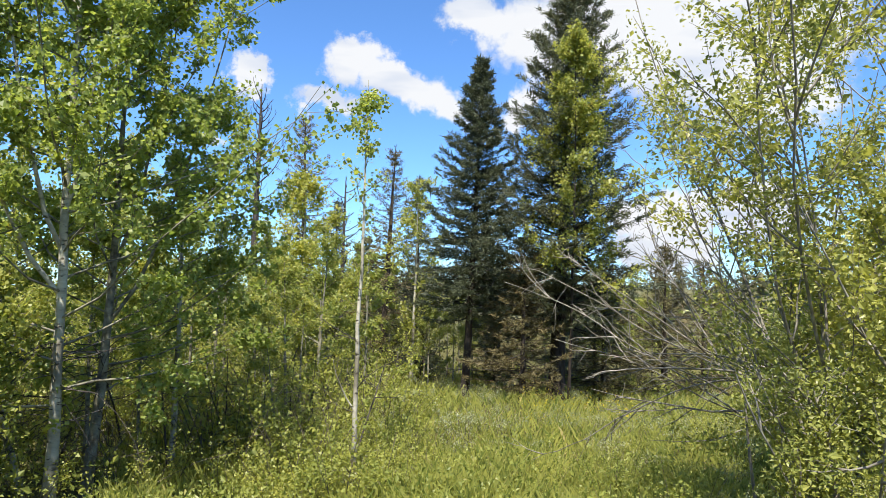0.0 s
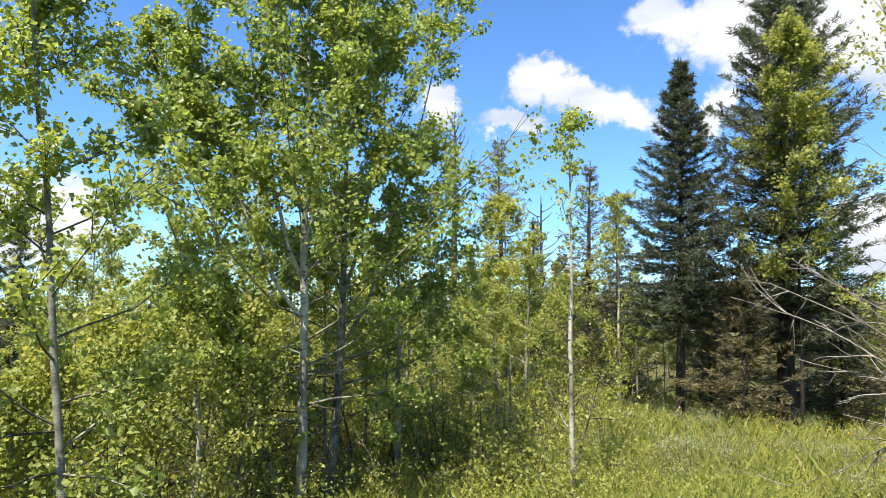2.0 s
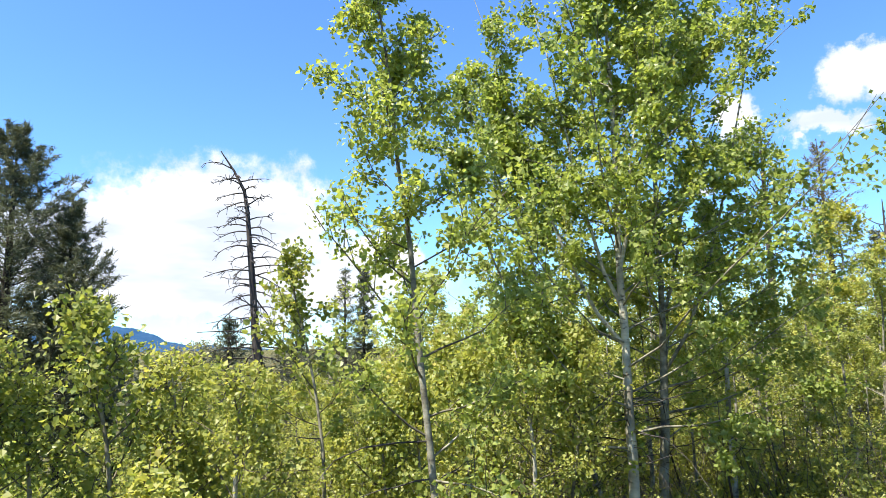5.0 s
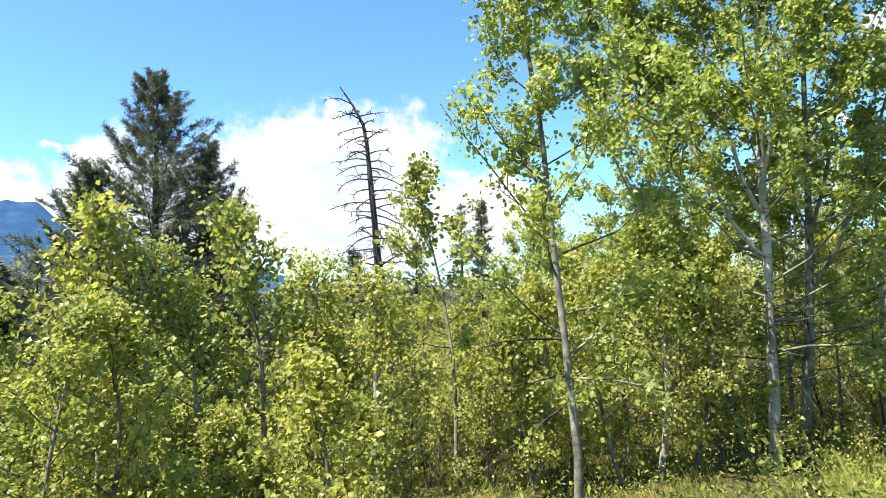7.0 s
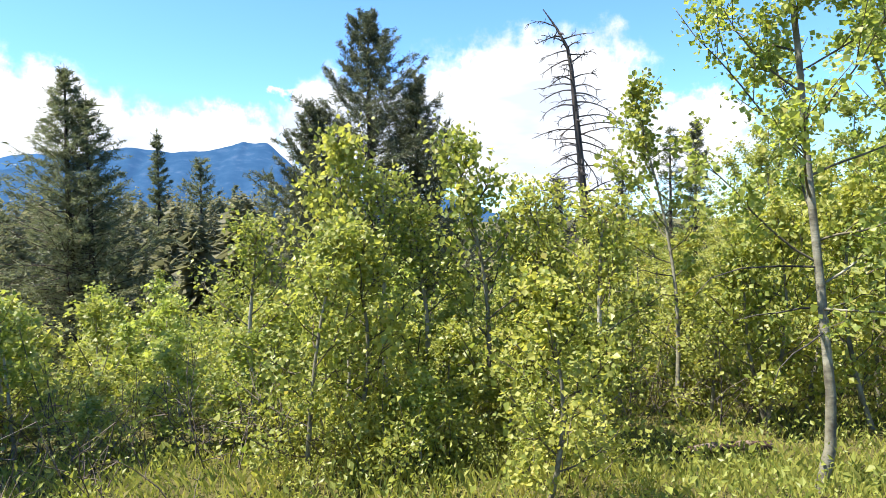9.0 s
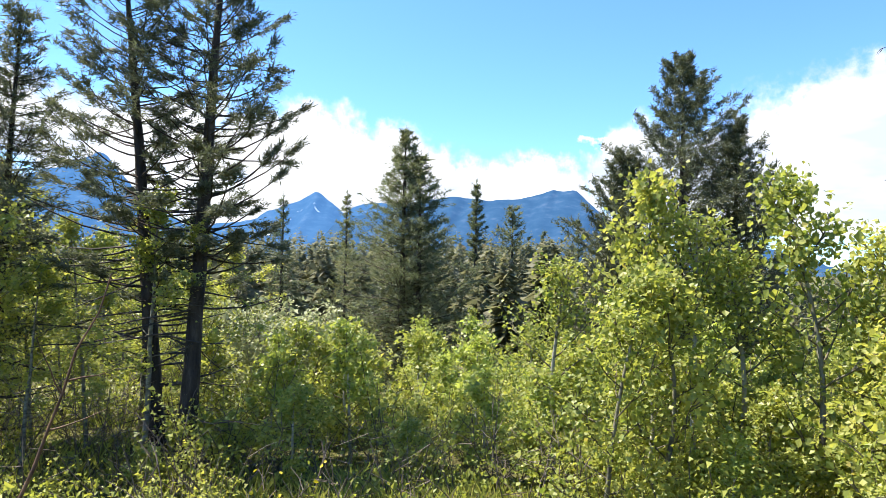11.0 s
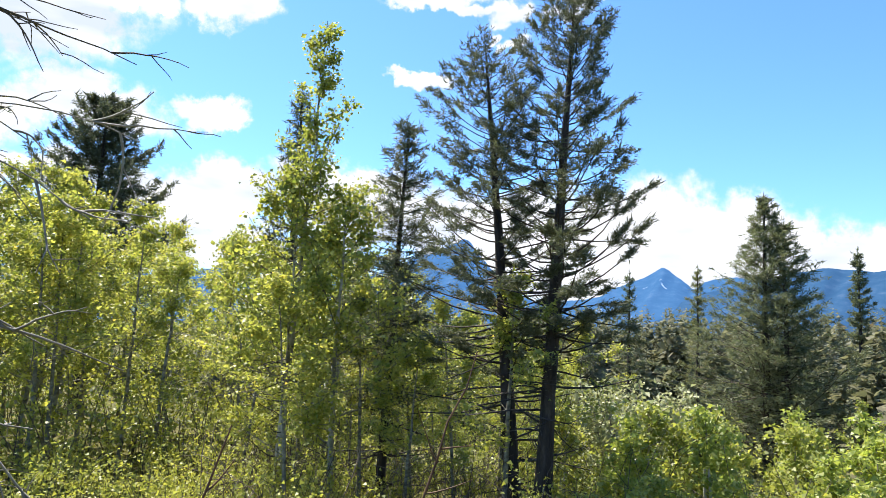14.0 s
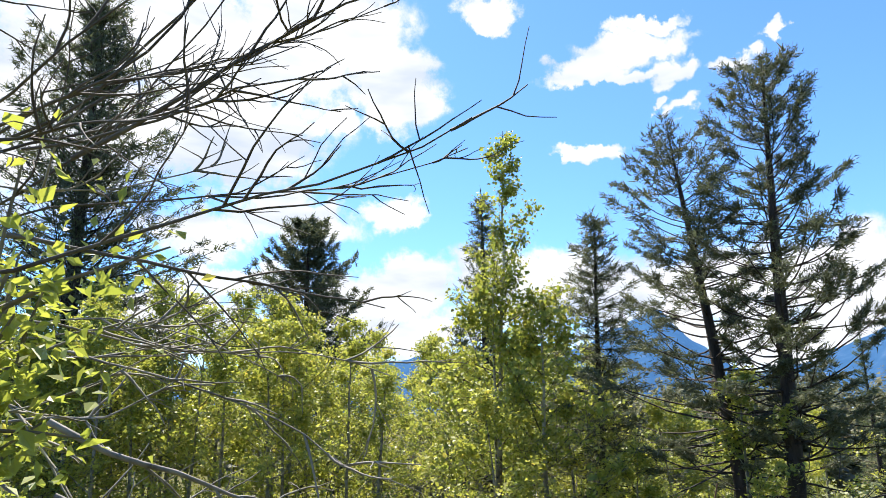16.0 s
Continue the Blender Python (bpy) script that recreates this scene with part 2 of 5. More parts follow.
ASPEN_BARK, nt = material("aspen_bark")
c = ramp(nt, noise_tex(nt, 5.0, 5.0, 0.6, (1, 1, 2.6)), [(0.30, (0.10, 0.09, 0.075)), (0.40, (0.34, 0.325, 0.26)), (0.6, (0.48, 0.46, 0.37))])
knots = ramp(nt, noise_tex(nt, 9.0, 2.0, 0.5, (1, 1, 2.2)), [(0.62, (1, 1, 1)), (0.70, (0.12, 0.11, 0.1))])
blotch = ramp(nt, noise_tex(nt, 0.9, 3.0), [(0.36, (0.35, 0.33, 0.3)), (0.55, (1, 1, 1))])
c = mixed(nt, 1.0, mixed(nt, 1.0, c, knots, "MULTIPLY"), blotch, "MULTIPLY")
finish(nt, c, 0.75, noise_tex(nt, 30.0, 4.0, 0.6, (1, 1, 3)), 0.4, 0.01)

YOUNG_BARK, nt = material("young_aspen_bark")
c = ramp(nt, noise_tex(nt, 7.0, 5.0, 0.6, (1, 1, 1.4)), [(0.34, (0.07, 0.062, 0.048)), (0.48, (0.17, 0.16, 0.115)), (0.66, (0.27, 0.26, 0.195))])
finish(nt, c, 0.8, noise_tex(nt, 30.0, 4.0, 0.6, (1, 1, 3)), 0.4, 0.01)

CONIFER_BARK, nt = material("conifer_bark")
c = ramp(nt, noise_tex(nt, 14.0, 5.0, 0.65, (1, 1, 0.25)), [(0.35, (0.02, 0.016, 0.013)), (0.6, (0.06, 0.046, 0.036)), (0.75, (0.11, 0.094, 0.078))])
finish(nt, c, 0.9, noise_tex(nt, 22.0, 5.0, 0.6, (1, 1, 0.3)), 0.8, 0.03)

DEAD_WOOD, nt = material("charred_dead_wood")
c = ramp(nt, noise_tex(nt, 10.0, 5.0, 0.65, (1, 1, 0.2)), [(0.35, (0.022, 0.019, 0.018)), (0.6, (0.07, 0.06, 0.054)), (0.78, (0.17, 0.15, 0.135))])
finish(nt, c, 0.85, noise_tex(nt, 18.0, 4.0, 0.6, (1, 1, 0.3)), 0.7, 0.03)

GREY_TWIG, nt = material("weathered_grey_branch")
c = ramp(nt, noise_tex(nt, 9.0, 5.0, 0.6), [(0.3, (0.10, 0.09, 0.075)), (0.6, (0.27, 0.25, 0.21)), (0.8, (0.42, 0.39, 0.34))])
finish(nt, c, 0.8, noise_tex(nt, 40.0, 3.0), 0.4, 0.01)

# the grey branch wood again, with backlit shade put into its colour
BACKLIT_TWIG, nt = material("backlit_willow_branch")
c = ramp(nt, noise_tex(nt, 9.0, 5.0, 0.6), [(0.3, (0.045, 0.038, 0.034)), (0.6, (0.12, 0.105, 0.09)), (0.8, (0.24, 0.22, 0.19))])
finish(nt, c, 0.8, noise_tex(nt, 40.0, 3.0), 0.4, 0.01)

BRUSH_TWIG, nt = material("dry_brush_stem")
c = ramp(nt, noise_tex(nt, 7.0, 4.0, 0.6), [(0.3, (0.05, 0.04, 0.032)), (0.6, (0.13, 0.105, 0.085)), (0.8, (0.25, 0.22, 0.185))])
finish(nt, c, 0.85, noise_tex(nt, 40.0, 3.0), 0.4, 0.01)

RED_STEM, nt = material("reddish_stem")
c = ramp(nt, noise_tex(nt, 9.0, 4.0, 0.6), [(0.3, (0.05, 0.028, 0.02)), (0.6, (0.14, 0.075, 0.045)), (0.8, (0.23, 0.14, 0.08))])
finish(nt, c, 0.7, noise_tex(nt, 40.0, 3.0), 0.4, 0.01)

BROWN_TWIG, nt = material("green_brown_stem")
c = ramp(nt, noise_tex(nt, 8.0, 4.0, 0.6), [(0.3, (0.06, 0.05, 0.035)), (0.7, (0.16, 0.14, 0.09))])
finish(nt, c, 0.8, noise_tex(nt, 40.0, 3.0), 0.4, 0.01)

LOG_WOOD, nt = material("rotting_log_wood")
c = ramp(nt, noise_tex(nt, 5.0, 6.0, 0.65), [(0.38, (0.035, 0.024, 0.02)), (0.5, (0.12, 0.075, 0.05)), (0.65, (0.28, 0.235, 0.19))])
finish(nt, c, 0.9, noise_tex(nt, 16.0, 5.0), 0.8, 0.03)

SOIL, nt = material("grassy_ground")
c = ramp(nt, noise_tex(nt, 3.0, 8.0, 0.7), [(0.3, (0.06, 0.052, 0.026)), (0.5, (0.10, 0.095, 0.036)), (0.7, (0.17, 0.165, 0.06))])
big = ramp(nt, noise_tex(nt, 0.12, 4.0), [(0.35, (0.75, 0.8, 0.75)), (0.65, (1.15, 1.1, 1.0))])
finish(nt, mixed(nt, 1.0, c, big, "MULTIPLY"), 0.95, noise_tex(nt, 12.0, 6.0, 0.7), 0.9, 0.06, 0.1)

# distant forested slopes; kilometres of blue haze painted on as emission and bluish base
def range_material(name, snow, haze_glow):
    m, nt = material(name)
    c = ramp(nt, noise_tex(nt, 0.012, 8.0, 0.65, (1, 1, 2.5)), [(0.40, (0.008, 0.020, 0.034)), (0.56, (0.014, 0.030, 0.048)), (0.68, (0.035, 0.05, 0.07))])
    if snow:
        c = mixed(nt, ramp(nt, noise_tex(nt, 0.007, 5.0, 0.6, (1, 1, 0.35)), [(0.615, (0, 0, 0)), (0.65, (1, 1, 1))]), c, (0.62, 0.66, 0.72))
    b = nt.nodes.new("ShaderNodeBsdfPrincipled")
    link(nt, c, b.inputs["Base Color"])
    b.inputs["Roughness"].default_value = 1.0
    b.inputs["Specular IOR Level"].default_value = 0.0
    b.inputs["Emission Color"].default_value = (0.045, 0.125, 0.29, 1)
    b.inputs["Emission Strength"].default_value = haze_glow
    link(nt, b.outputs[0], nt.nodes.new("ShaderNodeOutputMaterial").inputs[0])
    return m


# the snowy and the pale ranges get more of the painted haze
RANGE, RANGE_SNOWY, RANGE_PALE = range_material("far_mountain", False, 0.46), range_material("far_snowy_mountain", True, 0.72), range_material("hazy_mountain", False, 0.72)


# ---- builders ----
class Geo:
    """Collects pieces of one mesh: vertices, and faces of three or four corners."""

    def __init__(self):
        self.v, self.f, self.m, self.n = [], [], [], 0

    def add(self, verts, faces, mat=0):
        self.v.append(np.asarray(verts, float))
        self.f.append(np.asarray(faces, int) + self.n)
        self.m.append(mat)
        self.n += len(verts)

    def mesh(self, name, mats, smooth=True):
        me = bpy.data.meshes.new(name)
        if self.n:
            v = np.concatenate(self.v)
            me.vertices.add(len(v))
            me.vertices.foreach_set("co", v.ravel())
            loops = np.concatenate([f.ravel() for f in self.f])
            sizes = np.concatenate([np.full(len(f), f.shape[1]) for f in self.f])
            which = np.concatenate([np.full(len(f), k) for f, k in zip(self.f, self.m)])
            me.loops.add(len(loops))
            me.loops.foreach_set("vertex_index", loops)
            me.polygons.add(len(sizes))
            me.polygons.foreach_set("loop_start", np.r_[0, np.cumsum(sizes)[:-1]])
            me.polygons.foreach_set("material_index", which)
            me.polygons.foreach_set("use_smooth", np.full(len(sizes), smooth))
        for m in mats:
            me.materials.append(m)
        me.update(calc_edges=True)
        return me


def part(name, geo, mats, parent, label="", kind="", smooth=True):
    ob = new(name, geo.mesh(name, mats, smooth))
    ob.parent = parent
    return tagged(ob, label, kind=kind)


def tube(geo, pts, rad, sides=6, mat=0, knobby=0.0, rng=None):
    """A round stem along pts, with a radius at each."""
    pts, rad = np.asarray(pts, float), np.asarray(rad, float)
    d = np.gradient(pts, axis=0)
    d /= np.linalg.norm(d, axis=1, keepdims=True) + 1e-9
    ref = np.array([0.31, 0.94, 0.13]) if abs(d[0][1]) < 0.8 else np.array([0.95, 0.2, 0.2])
    a = np.cross(d, ref)
    a /= np.linalg.norm(a, axis=1, keepdims=True) + 1e-9
    b = np.cross(d, a)
    th = np.arange(sides) * 2 * np.pi / sides
    r = rad[:, None] * np.ones(sides)
    if knobby:
        r = r * (1 + knobby * rng.normal(size=r.shape))
    ring = pts[:, None] + r[..., None] * (np.cos(th)[None, :, None] * a[:, None] + np.sin(th)[None, :, None] * b[:, None])
    n = len(pts)
    i, k = np.meshgrid(np.arange(n - 1), np.arange(sides), indexing="ij")
    i, k = i.ravel(), k.ravel()
    k2 = (k + 1) % sides
    geo.add(ring.reshape(-1, 3), np.stack([i * sides + k, i * sides + k2, (i + 1) * sides + k2, (i + 1) * sides + k], 1), mat)


def unit(v):
    v = np.asarray(v, float)
    return v / (np.linalg.norm(v, axis=-1, keepdims=True) + 1e-9)


def shoot(rng, start, way, length, n=6, lift=0.0, wob=0.12):
    """A growing stem: a polyline that wavers and bends up (lift > 0) or down."""
    pts, d = [np.asarray(start, float)], unit(way)
    for _ in range(n - 1):
        d = unit(d + rng.normal(size=3) * wob + np.array([0, 0, lift]))
        pts.append(pts[-1] + d * length / (n - 1))
    return np.array(pts)


def along(pts, u):
    """Points at the shares u of a polyline, and the way it goes there."""
    x = np.clip(np.asarray(u, float), 0, 1) * (len(pts) - 1)
    i = np.minimum(x.astype(int), len(pts) - 2)
    f = (x - i)[:, None]
    return pts[i] * (1 - f) + pts[i + 1] * f, unit(pts[i + 1] - pts[i])


def leaves(geo, rng, at, size, wide=0.9, hang=0.35, mat=0, rounded=True, vary=0.25):
    """A leaf blade at each point: rounded, a kite, or (None) a small three-cornered one."""
    at = np.asarray(at)
    n = len(at)
    if not n:
        return
    up = unit(rng.normal(size=(n, 3)) + np.array([0, 0, 1.0]))
    y = unit(np.cross(up, rng.normal(size=(n, 3))) + np.array([0, 0, -hang]))
    x = unit(np.cross(y, up))
    z = np.cross(x, y)
    s = (size * np.exp(rng.normal(size=n) * vary))[:, None]
    if rounded:
        shape = [(0, 0, 0), (0.46 * wide, 0.28, 0.10), (0.40 * wide, 0.68, 0.10), (0, 1, 0), (-0.40 * wide, 0.68, 0.10), (-0.46 * wide, 0.28, 0.10)]
        corners = [(0, 1, 2, 3), (0, 3, 4, 5)]
    elif rounded is None:
        shape = [(-0.42 * wide, 0.12, 0.05), (0.58 * wide, 0.3, 0.1), (-0.05, 1, 0)]
        corners = [(0, 1, 2)]
    else:
        shape = [(0, 0, 0), (0.5 * wide, 0.45, 0.12), (0, 1, 0), (-0.5 * wide, 0.45, 0.12)]
        corners = [(0, 1, 2, 3)]
    v = np.stack([at + s * (a * x + b * y + c * z) for a, b, c in shape], 1).reshape(-1, 3)
    base = np.arange(n)[:, None] * len(shape)
    geo.add(v, np.concatenate([base + np.array(q) for q in corners]), mat)


def needles(geo, rng, at, way, size, wide, mat=0, spread=0.6, times=2.3):
    """Slim tapering sprays of needles round each point, pointing roughly along way."""
    n = int(len(at) * times)
    pick = rng.integers(0, len(at), n)
    s = (0.74 * size * np.exp(rng.normal(size=n) * 0.3))[:, None]
    p = at[pick] + rng.normal(size=(n, 3)) * 0.25 * size
    y = unit(way[pick] + rng.normal(size=(n, 3)) * spread)
    x = unit(np.cross(y, rng.normal(size=(n, 3)))) * (0.55 * wide * s)
    v = np.stack([p - 0.15 * s * y - x, p - 0.15 * s * y + x, p + s * y], 1).reshape(-1, 3)
    geo.add(v, np.arange(n)[:, None] * 3 + np.arange(3), mat)


def ground(x, y):
    """Height of the ground: a gentle bank that falls into a wide valley towards -x."""
    r = np.hypot(x, y)
    u = -np.asarray(x, float)
    z = -0.085 * np.minimum(r, 11.0) - 0.17 * np.clip(u - 9.0, 0, 60) - 0.02 * np.clip(u - 69, 0, 200)
    near = np.exp(-((r - 12) / 14) ** 2)
    return z + near * (0.10 * np.sin(0.9 * x + 0.4) * np.cos(0.8 * y) + 0.06 * np.sin(2.1 * x - 1.3 * y))


def root(name, x, y, label, category, group="", turn=0.0, sink=0.06):
    ob = new(name)
    ob.empty_display_size = 0.2
    ob.matrix_world = pose(x, y, float(ground(x, y)) - sink, 0, 0, turn)
    return tagged(ob, label, category, group)


def polar(azimuth, r):
    a = radians(azimuth)
    return -math.sin(a) * r, math.cos(a) * r


# ---- ground, hills and mountains ----
def build_ground():
    geo = Geo()
    rings = np.r_[0.01, np.linspace(0.6, 30, 60), 30 * 1.12 ** np.arange(1, 46)]
    th = np.linspace(0, 2 * np.pi, 181)[:-1]
    R, TH = np.meshgrid(rings, th, indexing="ij")
    x, y = R * np.cos(TH), R * np.sin(TH)
    n, k = R.shape
    i, j = np.meshgrid(np.arange(n - 1), np.arange(k), indexing="ij")
    i, j = i.ravel(), j.ravel()
    geo.add(np.stack([x, y, ground(x, y)], -1).reshape(-1, 3), np.stack([i * k + j, (i + 1) * k + j, (i + 1) * k + (j + 1) % k, i * k + (j + 1) % k], 1))
    tagged(new("ground", geo.mesh("ground", [SOIL])), "uneven grassy ground falling into a wooded valley", "ground", kind="structure")


def mountain(name, label, ridge, r, seed, rough=0.35, depth=900.0, mat=None):
    """A far range, r metres off, with a skyline through (azimuth, degrees above the eye)."""
    rng = np.random.default_rng(seed)
    az = np.linspace(ridge[0][0], ridge[-1][0], int((ridge[-1][0] - ridge[0][0]) * 9) + 2)
    wav = sum(rng.uniform(0.4, 1) / f * np.sin(az * f * 1.7 + rng.uniform(0, 6)) for f in (1, 2, 3.3, 5.1, 8.3, 13.0))
    top = np.interp(az, [a for a, e in ridge], [e for a, e in ridge])
    top = np.convolve(np.pad(top, 3, "edge"), np.ones(7) / 7, "valid")
    top = top + rough * 0.35 * wav * np.clip(top + 1, 0, 1)
    geo = Geo()
    rows = 9
    verts = []
    for q in range(rows):
        s = q / (rows - 1)
        rr = r - depth * (1 - s)
        for a, e in zip(az, top):
            x, y = polar(a + 0.25 * math.sin(7 * s + a), rr * (1 + 0.006 * math.sin(3.1 * a + 5 * s)))
            full = 1.75 + r * math.tan(radians(e)) + 40
            verts.append((x, y, -40 + full * s ** 0.8 * (1 + 0.05 * math.sin(2.7 * a + 9 * s) * (1 - s))))
    k = len(az)
    i, j = np.meshgrid(np.arange(rows - 1), np.arange(k - 1), indexing="ij")
    i, j = i.ravel(), j.ravel()
    geo.add(verts, np.stack([i * k + j, i * k + j + 1, (i + 1) * k + j + 1, (i + 1) * k + j], 1))
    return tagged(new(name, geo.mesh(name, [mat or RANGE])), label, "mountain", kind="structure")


build_ground()
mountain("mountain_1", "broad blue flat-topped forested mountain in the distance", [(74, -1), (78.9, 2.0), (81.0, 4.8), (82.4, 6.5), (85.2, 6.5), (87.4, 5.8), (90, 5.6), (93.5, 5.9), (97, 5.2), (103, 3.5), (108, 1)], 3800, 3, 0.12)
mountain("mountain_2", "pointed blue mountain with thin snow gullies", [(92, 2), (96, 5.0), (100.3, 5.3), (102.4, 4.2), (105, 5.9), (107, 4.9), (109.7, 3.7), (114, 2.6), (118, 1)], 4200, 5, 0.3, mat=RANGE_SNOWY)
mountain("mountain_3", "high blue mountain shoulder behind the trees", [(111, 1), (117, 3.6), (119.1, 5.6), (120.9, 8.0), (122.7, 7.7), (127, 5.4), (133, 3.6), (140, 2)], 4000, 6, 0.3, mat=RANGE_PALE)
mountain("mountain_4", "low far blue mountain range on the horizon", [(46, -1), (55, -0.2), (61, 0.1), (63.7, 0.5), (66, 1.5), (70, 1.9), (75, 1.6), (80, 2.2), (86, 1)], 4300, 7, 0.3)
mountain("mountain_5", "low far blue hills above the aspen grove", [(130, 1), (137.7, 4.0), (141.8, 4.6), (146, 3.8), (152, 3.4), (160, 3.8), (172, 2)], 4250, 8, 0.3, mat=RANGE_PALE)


# ---- trees ----
def aspen(name, x, y, top, seed, label, r=0.05, lean=(0, 0), bow=(0, 0), crown0=0.35, spread=0.26, limbs=14, count=3000, size=0.045,
          leaf=None, group="", forks=(), twigs=10, rounded=True, scatter=0.10, rise=0.75, category="aspen tree", sides=8, leaders=0, sweep=(0, 0), foot=(), bark=None):
    """A pale-barked aspen: bowed trunk, rising limbs, each a part, and a loose crown of leaves. top: height above the eye's zero level."""
    rng = np.random.default_rng(seed)
    ob = root(name, x, y, label, category, group)
    h = top - float(ground(x, y)) + 0.06
    n = 16
    s = np.linspace(0, 1, n)
    wob = np.cumsum(rng.normal(size=(n, 2)) * 0.008 * h / 5, 0)
    axis = np.stack([lean[0] * s + bow[0] * np.sin(np.pi * s) + wob[:, 0] - wob[0, 0], lean[1] * s + bow[1] * np.sin(np.pi * s) + wob[:, 1] - wob[0, 1], h * s], 1)
    axis[:, 0] += sweep[0] * (1 - np.exp(-s * 18))
    axis[:, 1] += sweep[1] * (1 - np.exp(-s * 18))
    rad = r * (1 - s) ** 0.85 * (1 + 0.35 * np.exp(-s * 28)) + 0.004
    g = Geo()
    tube(g, axis, rad, sides, 0, 0.03, rng)
    part("trunk", g, [bark or ASPEN_BARK], ob)
    crown = Geo()
    anchors = []
    turn = rng.uniform(0, 6)
    for i in range(limbs):
        u = (i + 0.5) / limbs
        si = crown0 + (0.97 - crown0) * u ** 0.95
        p0 = along(axis, [si])[0][0]
        a = turn + i * 2.4 + rng.normal() * 0.3
        length = h * spread * (0.24 + 0.92 * (1 - u) ** 0.85) * rng.uniform(0.7, 1.2)
        if u < 0.12:
            length *= 0.75
        way = np.array([math.cos(a), math.sin(a), rise * rng.uniform(0.3, 1.3) * (0.35 + u) + 0.5 * u])
        k7 = 7 if limbs > 10 else 5
        pts = shoot(rng, p0, way, length, k7, 0.08 * 6 / (k7 - 1), 0.11)
        g = Geo()
        r0 = max(0.004, r * 0.25 * (1 - si) ** 0.6 + 0.003)
        tube(g, pts, np.linspace(r0, 0.003, k7), 4)
        part("limb", g, [YOUNG_BARK if r0 > 0.009 else BROWN_TWIG], ob)
        for k in range(5):
            uu = rng.uniform(0.2, 0.95)
            q, d = along(pts, [uu])
            sub = shoot(rng, q[0], d[0] + rng.normal(size=3) * 0.7, length * rng.uniform(0.22, 0.5) * (1.15 - 0.5 * uu), 3, 0.14, 0.18)
            tube(crown, sub, np.linspace(0.0045, 0.002, 3), 3, 1)
            anchors.append(along(sub, rng.uniform(0.1, 1.05, 14))[0])
        anchors.append(along(pts, rng.uniform(0.3, 1.03, 14))[0])
    for i in range(leaders):
        # big ascending forks of the trunk, with short leafy shoots of their own
        si = rng.uniform(crown0 + 0.02, crown0 + 0.22)
        p0 = along(axis, [si])[0][0]
        a = turn + 1 + i * 2 * np.pi / leaders + rng.normal() * 0.3
        length = h * (0.92 - si) * rng.uniform(0.7, 0.95)
        pts = shoot(rng, p0, (0.55 * math.cos(a), 0.55 * math.sin(a), 1.0), length, 9, 0.03, 0.06)
        g = Geo()
        tube(g, pts, np.linspace(r * 0.42, 0.004, 9), 6)
        part("limb", g, [ASPEN_BARK], ob)
        for k in range(14):
            uu = rng.uniform(0.2, 1.0)
            q, d = along(pts, [uu])
            sub = shoot(rng, q[0], d[0] * 0.6 + rng.normal(size=3) * 0.8, h * 0.11 * (1.2 - 0.6 * uu), 5, 0.08, 0.15)
            tube(crown, sub, np.linspace(0.006, 0.002, 5), 3, 1)
            anchors.append(along(sub, rng.uniform(0.15, 1.05, 14))[0])
    for si, tip in forks:
        # a long fork of the trunk that reaches a leafy top of its own
        p0 = along(axis, [si])[0][0]
        u = np.linspace(0, 1, 9)[:, None]
        out = np.array([tip[0] - x, tip[1] - y, tip[2] - float(ground(x, y)) + 0.06]) - p0
        pts = p0 + out * np.concatenate([u ** 0.8, u ** 0.8, u ** 1.15], 1) + rng.normal(size=(9, 3)) * 0.03 * u
        g = Geo()
        tube(g, pts, np.linspace(r * 0.45, 0.004, 9), 6)
        part("limb", g, [bark or ASPEN_BARK], ob)
        for k in range(26):
            uu = rng.uniform(0.25, 1.0)
            q, d = along(pts, [uu])
            sub = shoot(rng, q[0], d[0] * 0.5 + rng.normal(size=3) * 0.8, h * 0.10 * (1.25 - 0.8 * uu), 5, 0.08, 0.15)
            tube(crown, sub, np.linspace(0.006, 0.002, 5), 3, 1)
            anchors.append(along(sub, rng.uniform(0.15, 1.05, 14))[0])
    if len(foot):
        # a bare side stem low on the trunk: share of the height, way, length
        p0 = along(axis, [foot[0]])[0][0]
        g = Geo()
        tube(g, shoot(rng, p0, foot[1], foot[2], 8, 0.05, 0.10), np.linspace(r * 0.4, 0.004, 8), 6)
        part("side_stem", g, [ASPEN_BARK], ob)
    anchors.append(along(axis, rng.uniform(max(crown0, 0.75), 1.0, 30))[0])
    heavy = np.concatenate([np.full(len(p), rng.gamma(9.0)) for p in anchors])
    anchors = np.concatenate(anchors)
    pick = anchors[rng.choice(len(anchors), count, p=heavy / heavy.sum())]
    leaves(crown, rng, pick + rng.normal(size=pick.shape) * scatter * np.array([1, 1, 0.8]), size, 0.95, 0.3, 0, rounded)
    part("crown", crown, [leaf or ASPEN_LEAF, BROWN_TWIG], ob, "fluttering rounded green leaves", smooth=False)
    if twigs:
        for k in range(twigs):
            g = Geo()
            p0 = along(axis, [rng.uniform(0.12, crown0 + 0.1)])[0][0]
            a = rng.uniform(0, 6.3)
            tube(g, shoot(rng, p0, (math.cos(a), math.sin(a), rng.uniform(-0.2, 0.4)), h * rng.uniform(0.06, 0.2), 5, 0.0, 0.25), np.linspace(0.007, 0.002, 5), 4)
            part("dead_twig", g, [DEAD_WOOD], ob)
    return ob


